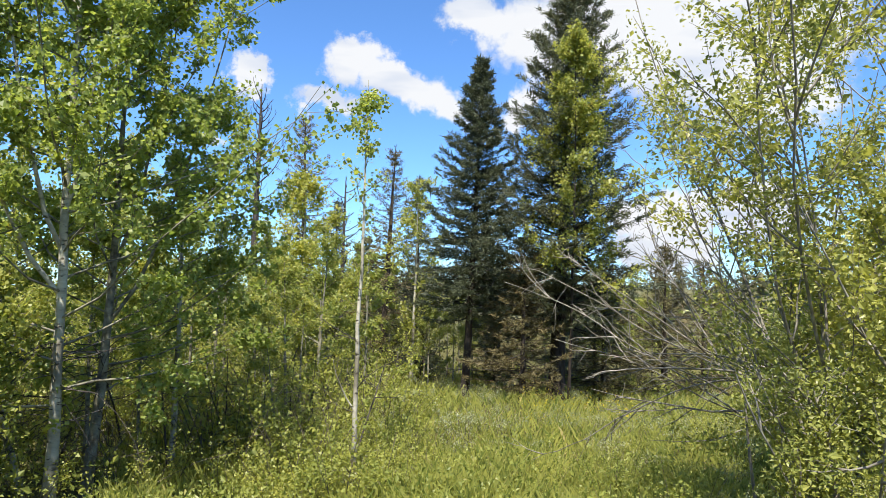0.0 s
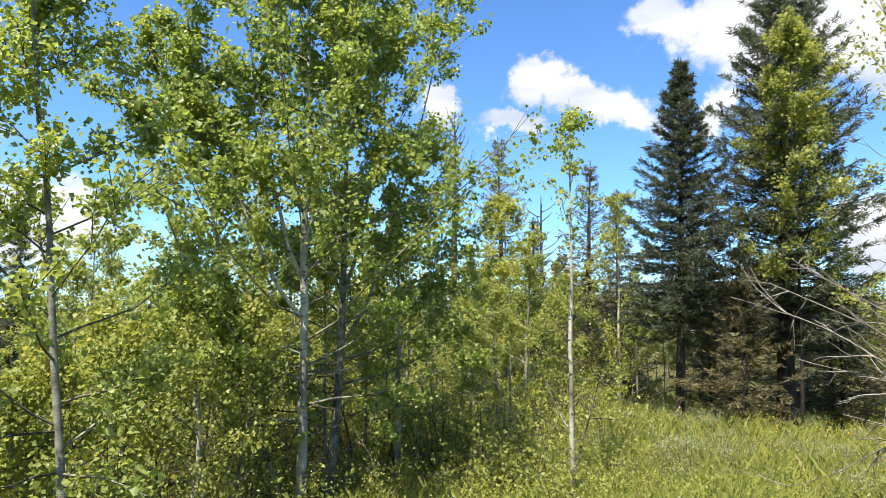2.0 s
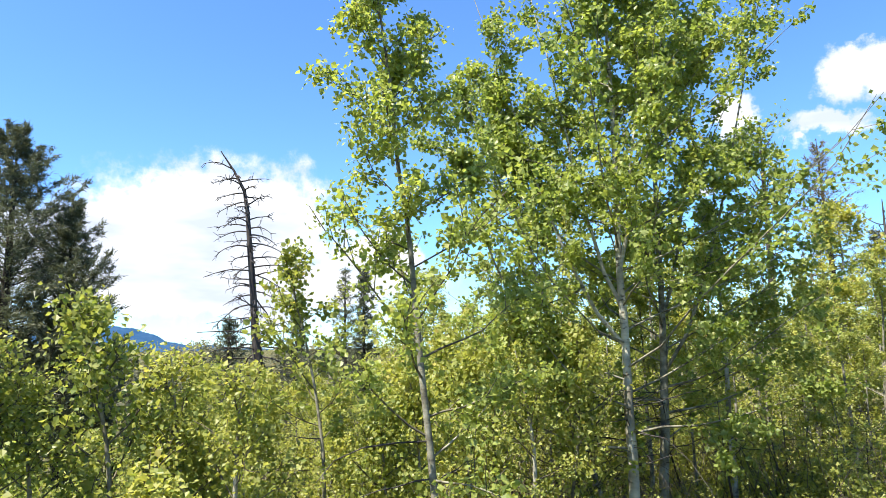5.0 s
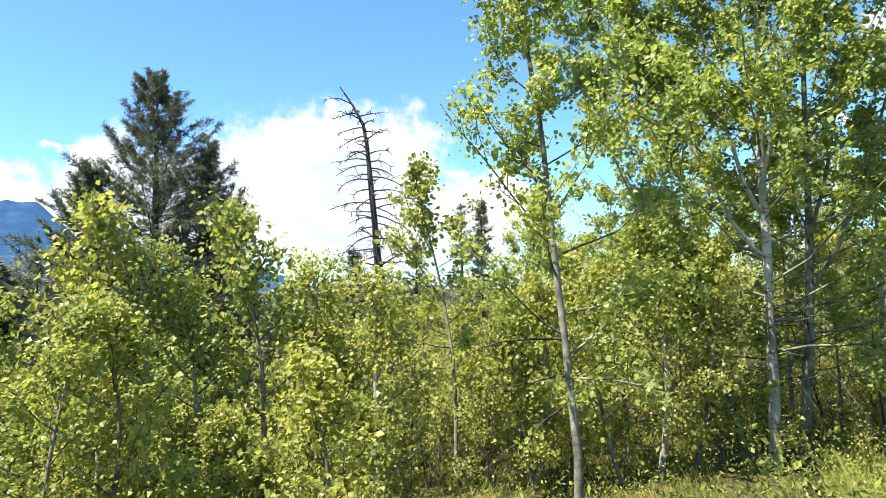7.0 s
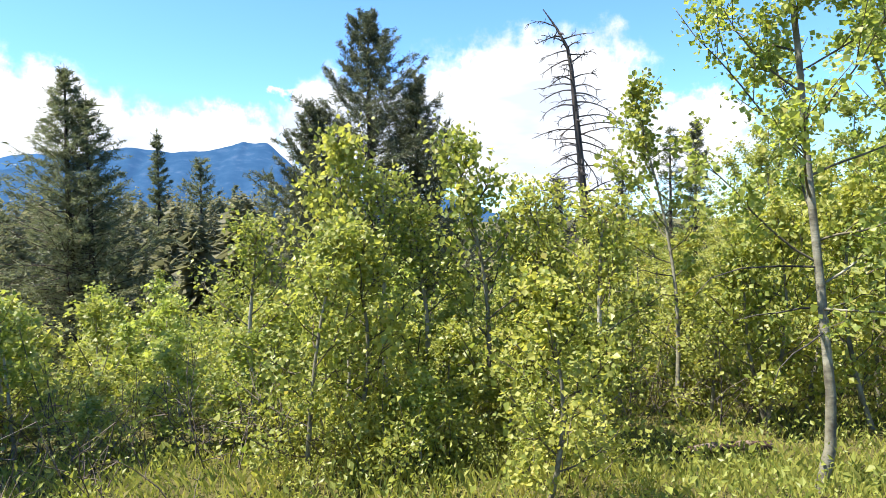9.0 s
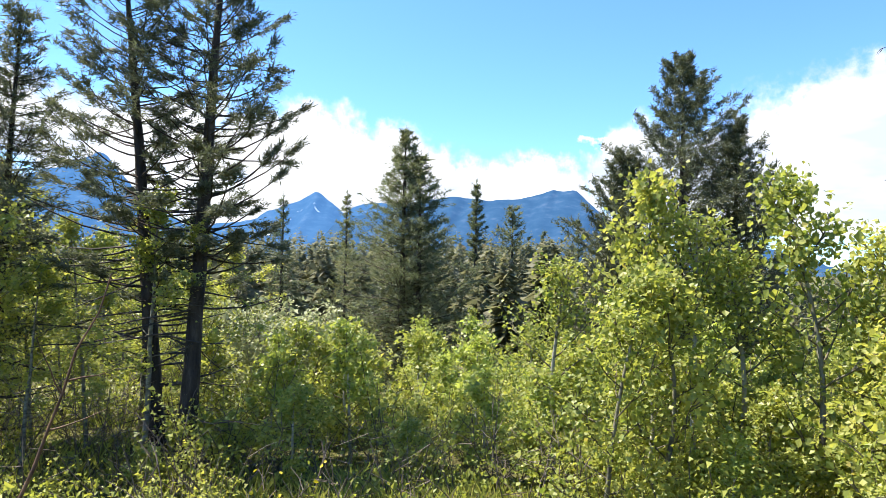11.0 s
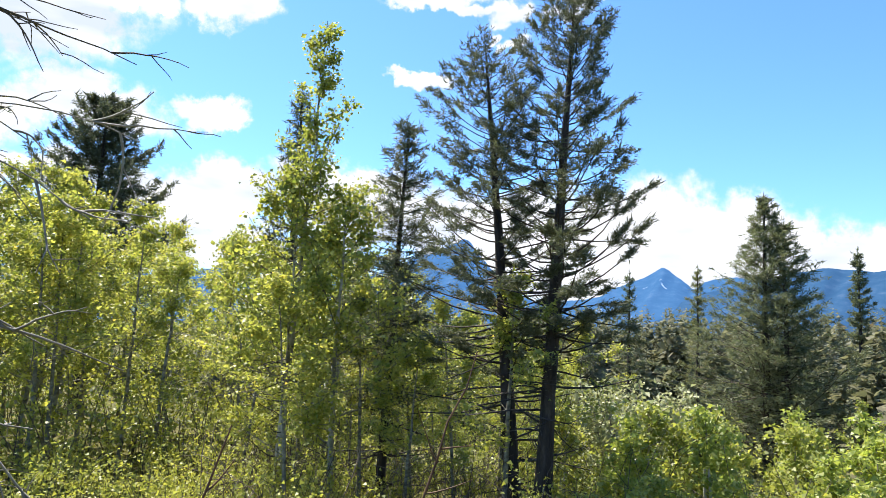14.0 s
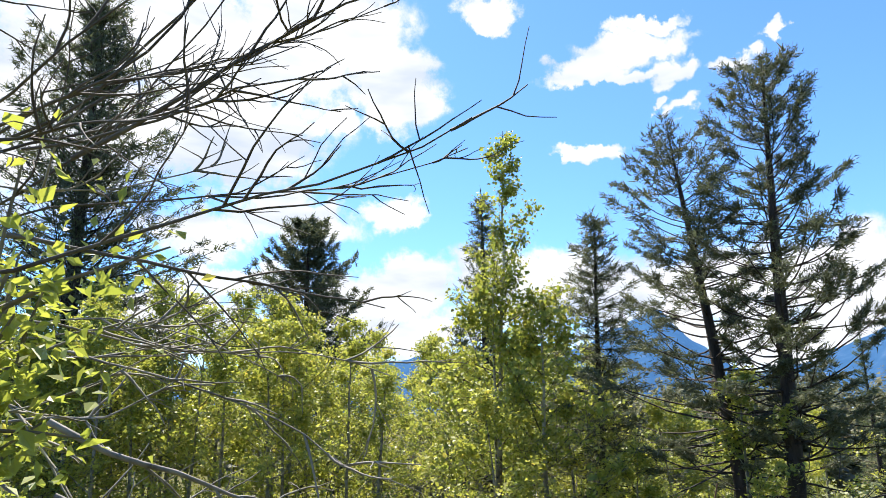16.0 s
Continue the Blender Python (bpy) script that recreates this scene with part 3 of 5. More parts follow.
def conifer(name, x, y, top, seed, label, r=0.12, lean=(0, 0), bow=(0, 0), crown0=0.2, width=1.6, needle=None, whorls=34, per=5, droop=-0.25, lift=0.10,
            size=0.115, wide=0.17, dens=12, q=5, bare=0.0, power=0.85, ragged=0.25, group="", category="conifer", bare_len=1.0, low_bare=0.0, dead0=0.04):
    """A needle tree: whorled branches, the top ones short, sprays of needles along side twigs, bare dead branches low on the trunk."""
    rng = np.random.default_rng(seed)
    ob = root(name, x, y, label, category, group)
    h = top - float(ground(x, y)) + 0.06
    n = 16
    s = np.linspace(0, 1, n)
    wob = np.cumsum(rng.normal(size=(n, 2)) * 0.004 * h / 6, 0)
    axis = np.stack([lean[0] * s + bow[0] * np.sin(np.pi * s) + wob[:, 0] - wob[0, 0], lean[1] * s + bow[1] * np.sin(np.pi * s) + wob[:, 1] - wob[0, 1], h * s], 1)
    g = Geo()
    tube(g, axis, r * (1 - s) ** 0.8 * (1 + 0.4 * np.exp(-s * 25)) + 0.006, 9, 0, 0.05, rng)
    part("trunk", g, [CONIFER_BARK], ob)
    wood, crown = Geo(), Geo()
    T0, TD, TL, TF = [], [], [], []
    for w in range(whorls):
        u = max(0.0, (w + rng.uniform(-0.3, 0.3)) / whorls)
        si = crown0 + (0.985 - crown0) * max(u, 0)
        for b in range(per):
            p0 = along(axis, [min(0.985, max(crown0, si + rng.normal() * 0.25 * (0.985 - crown0) / whorls))])[0][0]
            a = w * 1.1 + b * 2 * np.pi / per + rng.normal() * 0.25
            length = (width * (1 - u) ** power * (0.55 + 0.45 * min(1, u / 0.15)) + 0.08) * min(1.35, np.exp(rng.normal() * ragged))
            rise = droop + (0.55 - droop) * u ** 1.6
            pts = shoot(rng, p0, (math.cos(a), math.sin(a), rise + rng.normal() * 0.15), length, 6, lift * rng.uniform(0.6, 1.4), 0.07)
            tube(wood, pts, np.linspace(max(0.006, r * 0.20 * (1 - si) + 0.004), 0.003, 6), 3)
            m = max(4, int(dens * (0.4 + length / width)))
            uu = rng.uniform(min(0.8, bare + low_bare * (1 - u) ** 2), 1.0, m)
            P, Dr = along(pts, uu)
            side = unit(np.cross(Dr, [0, 0, 1])) * rng.choice([-1, 1], m)[:, None]
            T0.append(P)
            TD.append(unit(Dr * 0.75 + side * rng.uniform(0.2, 1, (m, 1)) + np.array([0, 0, -0.12]) + rng.normal(size=(m, 3)) * 0.12))
            TL.append((0.30 * length * (1.15 - uu) + 0.07) * rng.uniform(0.5, 1.2, m))
    T0, TD, TL = np.concatenate(T0), np.concatenate(TD), np.concatenate(TL)
    f = rng.uniform(0, 1, (len(T0), q))
    at = (T0[:, None] + TD[:, None] * (TL[:, None] * f)[..., None]).reshape(-1, 3)
    needles(crown, rng, at, np.repeat(TD, q, 0), size, wide)
    tipn = 24
    tip_at = along(axis, rng.uniform(0.9, 1.0, tipn))[0]
    needles(crown, rng, tip_at, np.tile([0, 0, 0.6], (tipn, 1)) + rng.normal(size=(tipn, 3)) * 0.6, size, wide)
    part("branchwork", wood, [CONIFER_BARK], ob, kind="stuff")
    part("crown", crown, [needle or NEEDLE_GREEN], ob, "dense sprays of dark needles", smooth=False)
    for k in range(min(26, int(22 * (crown0 - dead0) / 0.3) + 3)):
        dead = Geo()
        si = rng.uniform(dead0, crown0 + 0.12)
        p0 = along(axis, [si])[0][0]
        a = rng.uniform(0, 6.3)
        L = width * rng.uniform(0.25, 0.75) * bare_len
        pts = shoot(rng, p0, (math.cos(a), math.sin(a), rng.uniform(-0.35, 0.05)), L, 7, 0.02, 0.10)
        tube(dead, pts, np.linspace(0.012, 0.003, 7), 4)
        for j in range(4):
            qq, d = along(pts, [rng.uniform(0.3, 0.95)])
            tube(dead, shoot(rng, qq[0], d[0] + rng.normal(size=3) * 0.6, L * rng.uniform(0.15, 0.35), 4, 0, 0.15), np.linspace(0.004, 0.002, 4), 3)
        part("dead_branch", dead, [DEAD_WOOD], ob)
    return ob


def dead_tree(name, x, y, top, seed, label, r=0.12, lean=(0, 0), bow=(0, 0), hook=(0, 0), n_br=26, length=1.2, lift=-0.06, first=0.35, rise=0.0, sub=4):
    """A standing dead tree: a split grey trunk with bare, drooping branches."""
    rng = np.random.default_rng(seed)
    ob = root(name, x, y, label, "dead tree")
    h = top - float(ground(x, y)) + 0.06
    s = np.linspace(0, 1, 18)
    k = np.clip((s - 0.86) / 0.14, 0, 1) ** 1.4
    axis = np.stack([lean[0] * s + bow[0] * np.sin(np.pi * s) + hook[0] * k, lean[1] * s + bow[1] * np.sin(np.pi * s) + hook[1] * k, h * s], 1)
    g = Geo()
    tube(g, axis, r * (1 - s) ** 0.7 * (1 + 0.3 * np.exp(-s * 25)) + 0.012, 9, 0, 0.07, rng)
    part("trunk", g, [DEAD_WOOD], ob)
    for i in range(n_br):
        si = first + (0.95 - first) * (i + 0.5) / n_br
        p0 = along(axis, [si])[0][0]
        a = i * 2.4 + rng.normal() * 0.4
        L = length * (1.1 - 0.75 * (si - first) / (1 - first)) * rng.uniform(0.4, 1.15)
        pts = shoot(rng, p0, (math.cos(a), math.sin(a), rise + rng.normal() * 0.15), L, 8, lift, 0.10)
        g = Geo()
        tube(g, pts, np.linspace(max(0.02, r * 0.15), 0.007, 8), 5)
        branch = part("branch", g, [DEAD_WOOD], ob)
        g = Geo()
        for j in range(sub):
            q, d = along(pts, [rng.uniform(0.25, 0.95)])
            tube(g, shoot(rng, q[0], d[0] + rng.normal(size=3) * 0.7, L * rng.uniform(0.12, 0.3), 4, lift, 0.2), np.linspace(0.011, 0.005, 4), 3)
        part("twigwork", g, [DEAD_WOOD], branch, kind="stuff")
    return ob


def willow(name, x, y, seed, label, stems=12, h=5.0, spread=0.55, count=8000, size=0.06, bare_stems=0, group="", heading=None, arc=6.28, r=0.03, leaf=None,
           start=0.25, scatter=0.1, subs=9, reach=1.0):
    """A many-stemmed willow: stems fan out from one foot, with narrow leaves along the outer twigs."""
    rng = np.random.default_rng(seed)
    ob = root(name, x, y, label, "willow", group)
    crown, anchors = Geo(), []
    for i in range(stems):
        a = (heading if heading is not None else 0) + (rng.uniform(-0.5, 0.5) if heading is not None else (i / stems + rng.normal() * 0.03)) * arc
        out = spread * rng.uniform(0.3, 1.2)
        L = h * rng.uniform(0.7, 1.15)
        pts = shoot(rng, (0.15 * math.cos(a), 0.15 * math.sin(a), 0), (out * math.cos(a), out * math.sin(a), 1.0), L, 10, 0.02, 0.06)
        g = Geo()
        tube(g, pts, np.linspace(r * rng.uniform(0.7, 1.2), 0.005, 10), 6)
        tw = []
        for k in range(subs):
            u = rng.uniform(start, 0.97)
            q, d = along(pts, [u])
            sub = shoot(rng, q[0], d[0] + rng.normal(size=3) * 0.55, reach * L * rng.uniform(0.14, 0.34) * (1.2 - 0.6 * u), 6, 0.05, 0.12)
            tube(g, sub, np.linspace(0.010, 0.003, 6), 4)
            tw.append(sub)
            for j in range(3):
                qq, dd = along(sub, [rng.uniform(0.2, 0.9)])
                s2 = shoot(rng, qq[0], dd[0] + rng.normal(size=3) * 0.5, L * rng.uniform(0.05, 0.13), 4, 0.05, 0.12)
                tube(g, s2, np.linspace(0.005, 0.002, 4), 3)
                tw.append(s2)
        part("stem", g, [GREY_TWIG], ob)
        if i >= bare_stems:
            anchors += [along(t, rng.uniform(0.1, 1.03, 12))[0] for t in tw]
    if anchors:
        anchors = np.concatenate(anchors)
        pick = anchors[rng.integers(0, len(anchors), count)]
        leaves(crown, rng, pick + rng.normal(size=pick.shape) * scatter, size, 0.58, -0.1, 0, False)
        part("crown", crown, [leaf or WILLOW_LEAF], ob, "narrow grey-green leaves", smooth=False)
    return ob


def bare_branch_fan(name, x, y, z, seed, label, heading, lift, n, length, r=0.02, spread=0.5, subs=7, bend=0.0, vary=0.22, category="dead branches", mat=None, foot=None, fine=1.0, loose=0.16):
    """Bare branches that reach out from one foot, forking into thin twigs."""
    rng = np.random.default_rng(seed)
    ob = new(name)
    ob.matrix_world = pose(x, y, z)
    tagged(ob, label, category)
    if foot:
        # the stem that carries the fan, rooted in the ground
        fz = float(ground(*foot)) - z - 0.05
        s = np.linspace(0, 1, 9)[:, None]
        line = np.array([foot[0] - x, foot[1] - y, fz]) * (1 - s) + np.array([[0.0, 0.0, 0.0]]) * s
        line[:, :2] *= (1 - s) ** 0.6
        g = Geo()
        tube(g, line, np.linspace(r * 2.0, r * 0.9, 9), 7, 0, 0.04, rng)
        part("stem", g, [mat or GREY_TWIG], ob)
    for i in range(n):
        a = radians(heading) + rng.uniform(-spread, spread)
        L = length * rng.uniform(0.6, 1.15)
        way = np.array([-math.sin(a), math.cos(a), lift + rng.normal() * vary])
        pts = shoot(rng, rng.normal(size=3) * loose, way, L, 12, bend + rng.normal() * 0.03, 0.10)
        g = Geo()
        tube(g, pts, np.linspace(r * rng.uniform(0.5, 1.2), 0.003 * fine, 12), 6)
        branch = part("branch", g, [mat or GREY_TWIG], ob)
        for k in range(subs):
            g = Geo()
            u = rng.uniform(0.25, 0.97)
            q, d = along(pts, [u])
            sub = shoot(rng, q[0], d[0] + rng.normal(size=3) * 0.5, L * rng.uniform(0.15, 0.4) * (1.2 - 0.6 * u), 8, bend + rng.normal() * 0.04, 0.12)
            tube(g, sub, np.linspace(0.007, 0.0022, 8) * fine, 4)
            for j in range(2):
                qq, dd = along(sub, [rng.uniform(0.2, 0.95)])
                tube(g, shoot(rng, qq[0], dd[0] + rng.normal(size=3) * 0.6, L * rng.uniform(0.05, 0.14), 5, 0, 0.12), np.linspace(0.004, 0.0018, 5) * fine, 3)
            part("twig", g, [mat or GREY_TWIG], branch)
    return ob


def shrub(name, x, y, seed, label, h=0.9, w=0.6, count=700, size=0.04, leaf=None, group="", wide=0.7):
    rng = np.random.default_rng(seed)
    ob = root(name, x, y, label, "shrub", group, sink=0.03)
    stems, crown, anchors = Geo(), Geo(), []
    for i in range(11):
        a = i * 2.4
        pts = shoot(rng, (0.1 * math.cos(a), 0.1 * math.sin(a), 0), (w * math.cos(a) * rng.uniform(0.2, 1.2), w * math.sin(a) * rng.uniform(0.2, 1.2), 1), h * rng.uniform(0.6, 1.1), 4, 0.0, 0.15)
        tube(stems, pts, np.linspace(0.008, 0.003, 4), 3)
        anchors.append(along(pts, rng.uniform(0.25, 1.02, 20))[0])
        for k in range(2):
            q, d = along(pts, [rng.uniform(0.3, 0.9)])
            sub = shoot(rng, q[0], d[0] + rng.normal(size=3) * 0.6, h * 0.35, 4, 0, 0.15)
            anchors.append(along(sub, rng.uniform(0.2, 1.02, 12))[0])
    anchors = np.concatenate(anchors)
    pick = anchors[rng.integers(0, len(anchors), count)]
    leaves(crown, rng, pick + rng.normal(size=pick.shape) * 0.05, size, wide, 0.0, 0, None)
    part("stemwork", stems, [BROWN_TWIG], ob, kind="stuff")
    part("foliage", crown, [leaf or SHRUB_LEAF], ob, smooth=False)
    return ob


# ---- the trees that stand out ----
aspen("aspen_tree", -1.05, 8.7, 4.6, 21, "slender white-barked young aspen with a sparse small crown", r=0.036, foot=(0.20, (-0.5, 0, 1.0), 0.75), crown0=0.64, spread=0.075, limbs=11, count=900, size=0.042, twigs=5, scatter=0.06, leaf=GREEN_LEAF)
aspen("aspen_tree", -4.06, 7.13, 7.0, 12, "tall leafy aspen with a broad many-forked crown", r=0.06, lean=(-0.06, 0), crown0=0.14, spread=0.40, rise=0.45, limbs=46, count=42000, size=0.052, scatter=0.055, rounded=False, twigs=26, forks=((0.30, (-5.33, 6.05, 6.0)), (0.36, (-4.83, 6.42, 6.5)), (0.42, (-3.55, 7.1, 6.6))), leaf=GREEN_LEAF)
aspen("aspen_tree", -4.19, 8.12, 6.2, 13, "aspen with a dark scarred lower trunk", r=0.06, crown0=0.17, spread=0.38, rise=0.45, limbs=38, count=28000, size=0.052, rounded=False, twigs=24, forks=((0.3, (-2.6, 8.5, 6.25)), (0.4, (-3.5, 8.6, 5.9))), leaf=GREEN_LEAF, scatter=0.055, bow=(0.12, 0), bark=YOUNG_BARK)
aspen("aspen_tree", -4.55, 7.6, 5.1, 14, "leaning aspen with a crooked pale trunk", r=0.04, lean=(-1.3, -0.8), crown0=0.2, spread=0.44, rise=0.5, limbs=28, count=18000, size=0.052, rounded=False, twigs=20, forks=((0.3, (-5.75, 5.75, 4.7)), (0.4, (-5.2, 6.2, 5.1))), leaf=GREEN_LEAF, scatter=0.06)
aspen("aspen_tree", -3.57, 3.2, 4.6, 15, "young aspen with an open airy crown and bent foot", r=0.029, sweep=(0.11, 0.09), lean=(-0.40, -0.40), crown0=0.22, spread=0.21, limbs=30, count=11500, size=0.036, rounded=False, scatter=0.05, twigs=4, leaf=GREEN_LEAF, bark=YOUNG_BARK)
aspen("aspen_tree", -3.88, 9.87, 3.5, 16, "thin aspen with a bare bright white trunk", r=0.045, crown0=0.46, spread=0.36, limbs=15, count=5500, size=0.056, twigs=12, rounded=False, scatter=0.07)
aspen("aspen_tree", -3.41, 16.45, 4.6, 17, "yellow-green aspen in front of a spruce", r=0.06, crown0=0.2, spread=0.33, limbs=18, count=7000, size=0.06, leaf=YELLOW_LEAF)
aspen("aspen_tree", -0.85, 20.0, 5.3, 18, "small aspen with yellowing leaves before a dark spruce", r=0.05, crown0=0.15, spread=0.24, limbs=16, count=4000, size=0.06, leaf=YELLOW_LEAF)
aspen("aspen_tree", 3.3, 17.1, 8.2, 19, "tall pale aspen growing up against a big spruce", r=0.04, lean=(-0.25, -1.5), crown0=0.3, spread=0.21, limbs=38, count=20000, size=0.06, scatter=0.08, leaf=YELLOW_LEAF, rounded=False, bark=CONIFER_BARK)
aspen("aspen_tree", -6.26, -6.25, 5.15, 20, "straight slim aspen with a narrow sunlit crown", r=0.035, lean=(-0.18, 0.2), crown0=0.28, spread=0.16, limbs=28, count=7500, size=0.036, leaf=YELLOW_LEAF, scatter=0.05, rounded=False)

conifer("spruce_tree", 0.67, 17.51, 8.25, 31, "slim blue-green spruce with a bare lower trunk", r=0.11, lean=(0.23, 0), crown0=0.24, width=1.75, needle=NEEDLE_BLUE, whorls=46, per=6, droop=-0.2, power=0.85, dens=18, q=7, wide=0.22, ragged=0.2, category="spruce")
conifer("spruce_tree", 3.05, 17.6, 10.5, 32, "big dense dark spruce towering over the meadow", r=0.20, lean=(0.35, -0.1), crown0=0.17, width=2.3, needle=NEEDLE_BLUE, whorls=54, per=6, droop=-0.15, power=0.5, ragged=0.2, dens=20, q=7, size=0.13, wide=0.21, category="spruce", dead0=0.03, bare_len=1.5)
conifer("spruce_tree", -5.79, 28.2, 9.4, 33, "olive spruce with a thin leading shoot", r=0.16, lean=(-0.3, 0), crown0=0.12, width=2.6, needle=NEEDLE_RUST, whorls=36, power=0.75, category="spruce", size=0.13, q=4)
conifer("spruce_tree", -4.3, 26.5, 5.5, 34, "small dark spruce behind the aspens", r=0.12, crown0=0.15, width=1.3, needle=NEEDLE_BLUE, whorls=26, category="spruce", size=0.13, q=4)
conifer("spruce_tree", -2.0, 22.7, 6.85, 35, "rusty green spruce behind a slender aspen", r=0.13, lean=(0.25, 0), crown0=0.10, width=1.9, needle=NEEDLE_RUST, whorls=32, category="spruce", size=0.12, q=4)
conifer("spruce_tree", -0.95, 24.5, 6.2, 36, "narrow dark spruce beside another", r=0.12, crown0=0.12, width=1.0, needle=NEEDLE_BLUE, whorls=30, category="spruce", size=0.12, q=4)
conifer("spruce_tree", 2.1, 16.9, 3.3, 37, "low rusty spruce under a bigger one", r=0.08, crown0=0.08, width=1.4, needle=NEEDLE_RUST, whorls=24, category="spruce", size=0.11)
conifer("spruce_tree", 4.5, 18.4, 2.5, 38, "low brown-needled spruce at the meadow's edge", r=0.08, crown0=0.08, width=1.6, needle=NEEDLE_RUST, whorls=20, category="spruce", size=0.12, q=4)
conifer("spruce_tree", *polar(-18.5, 19.5), 3.4, 70, "rusty young spruce at the meadow's far edge", r=0.08, crown0=0.05, width=1.5, needle=NEEDLE_RUST, whorls=20, category="spruce", size=0.13, q=4)
conifer("spruce_tree", *polar(-21.5, 21.0), 3.0, 74, "dark rusty spruce below the hill", r=0.08, crown0=0.05, width=1.6, needle=NEEDLE_RUST, whorls=18, category="spruce", size=0.13, q=4)
dead_tree("dead_tree", -9.2, 32.3, 11.9, 41, "charred dead tree with twisted upright branches", r=0.22, n_br=34, length=2.6, lift=0.22, first=0.5, rise=0.35)
dead_tree("dead_tree", -3.55, 23.6, 5.9, 42, "small black dead tree with crooked twigs", r=0.09, n_br=20, length=1.3, lift=0.12, first=0.45, rise=0.3)

dead_tree("dead_tree", -15.85, 10.2, 7.0, 43, "leaning grey dead snag with a hooked top", r=0.155, lean=(-0.48, -0.7), hook=(-0.32, -0.5), n_br=84, length=1.9, lift=-0.07, first=0.2, rise=0.12, sub=8)
conifer("pine_tree", -24.1, 6.15, 8.85, 44, "tall dark pine with clumped ascending boughs", r=0.22, crown0=0.1, width=4.4, needle=NEEDLE_BLUE, whorls=32, per=6, droop=0.15, lift=0.15, power=0.7, ragged=0.32, bare=0.15, dens=36, category="pine", size=0.16, wide=0.2, q=6)
conifer("pine_tree", -22.8, 7.5, 6.4, 45, "shorter dark pine crowding a taller one", r=0.14, crown0=0.2, width=2.1, needle=NEEDLE_BLUE, whorls=28, droop=0.15, lift=0.16, power=0.6, ragged=0.3, dens=22, category="pine", size=0.16, wide=0.2, q=5)
conifer("pine_tree", -23.8, 4.1, 5.5, 46, "shorter dark pine on the flank of a taller one", r=0.14, crown0=0.2, width=2.0, needle=NEEDLE_BLUE, whorls=28, droop=0.15, lift=0.16, power=0.6, ragged=0.3, dens=22, category="pine", size=0.16, wide=0.2, q=5)
conifer("spruce_tree", -18.8, 13.2, 3.0, 47, "small pointed spruce beside a dead snag", r=0.1, crown0=0.1, width=1.1, needle=NEEDLE_BLUE, whorls=26, category="spruce", size=0.12, q=4)
conifer("spruce_tree", -15.5, 13.2, 4.1, 48, "very thin dark spire of a spruce", r=0.07, crown0=0.3, width=0.5, needle=NEEDLE_BLUE, whorls=26, category="spruce", size=0.1)
conifer("spruce_tree", -17.3, 9.8, 2.6, 49, "dark spruce at the foot of a snag", r=0.1, crown0=0.05, width=1.1, needle=NEEDLE_BLUE, whorls=24, category="spruce", size=0.12)
conifer("spruce_tree", -24.6, 20.2, 5.4, 50, "distant spruce seen between aspens", r=0.12, crown0=0.1, width=1.6, needle=NEEDLE_BLUE, whorls=28, category="spruce", size=0.14, q=4)

conifer("fir_tree", -30.9, -4.4, 7.75, 51, "bright green fir rising above the valley forest", r=0.2, crown0=0.05, width=4.8, needle=NEEDLE_PALE, whorls=44, per=6, dens=17, droop=0.05, lift=0.05, power=0.95, ragged=0.25, category="fir", size=0.18, wide=0.18, q=6)
conifer("fir_tree", -30.6, -3.6, 6.6, 52, "fir growing close beside a taller one", r=0.16, crown0=0.05, width=3.4, needle=NEEDLE_PALE, whorls=34, dens=15, droop=0.0, power=0.95, category="fir", size=0.22, wide=0.2, q=4)
conifer("pine_tree", -48.0, -1.45, 7.4, 53, "narrow columnar pine in the valley", r=0.2, crown0=0.2, width=1.0, needle=NEEDLE_PALE, whorls=32, category="pine", size=0.2, wide=0.22, power=0.5, q=4)
conifer("pine_tree", -50.0, 1.2, 5.9, 54, "bushy round-topped pine in the valley", r=0.2, crown0=0.3, width=2.0, needle=NEEDLE_PALE, whorls=22, category="pine", size=0.22, wide=0.24, power=0.45, droop=0.1, q=4)
conifer("fir_tree", -39.8, -9.0, 5.75, 55, "dark spruce tip before the mountain", r=0.16, crown0=0.1, width=1.5, needle=NEEDLE_GREEN, whorls=30, category="fir", size=0.18, q=4)
conifer("fir_tree", -34.2, -11.1, 4.95, 56, "sparse fir beside a dead pole", r=0.14, crown0=0.1, width=1.4, needle=NEEDLE_PALE, whorls=26, category="fir", size=0.16, q=4)
conifer("fir_tree", -71.4, 8.8, 6.9, 57, "small pointed fir in the far valley", r=0.18, crown0=0.05, width=1.7, needle=NEEDLE_GREEN, whorls=24, category="fir", size=0.26, wide=0.22, q=4)
conifer("fir_tree", -60.0, 4.3, 4.6, 58, "small rounded fir in the valley", r=0.18, crown0=0.05, width=2.0, needle=NEEDLE_PALE, whorls=24, category="fir", size=0.24, wide=0.22, q=4)

conifer("fir_tree", -6.97, -3.56, 4.42, 61, "open-crowned dark fir with a leaning trunk", r=0.085, lean=(0.2, -0.4), crown0=0.32, width=1.0, needle=NEEDLE_BLUE, whorls=28, per=5, droop=-0.2, lift=0.12, power=0.42, ragged=0.35, bare=0.4, low_bare=0.55, dens=17, q=7, size=0.055, wide=0.2, category="fir", bare_len=1.6, dead0=0.1)
conifer("fir_tree", -6.72, -3.2, 4.95, 62, "tall open dark fir with upswept bare lower boughs", r=0.085, lean=(-0.13, 0.23), crown0=0.34, width=0.9, needle=NEEDLE_BLUE, whorls=31, per=5, droop=-0.2, lift=0.15, power=0.5, ragged=0.38, bare=0.42, low_bare=0.6, dens=17, q=7, size=0.055, wide=0.2, category="fir", bare_len=1.6, dead0=0.1)
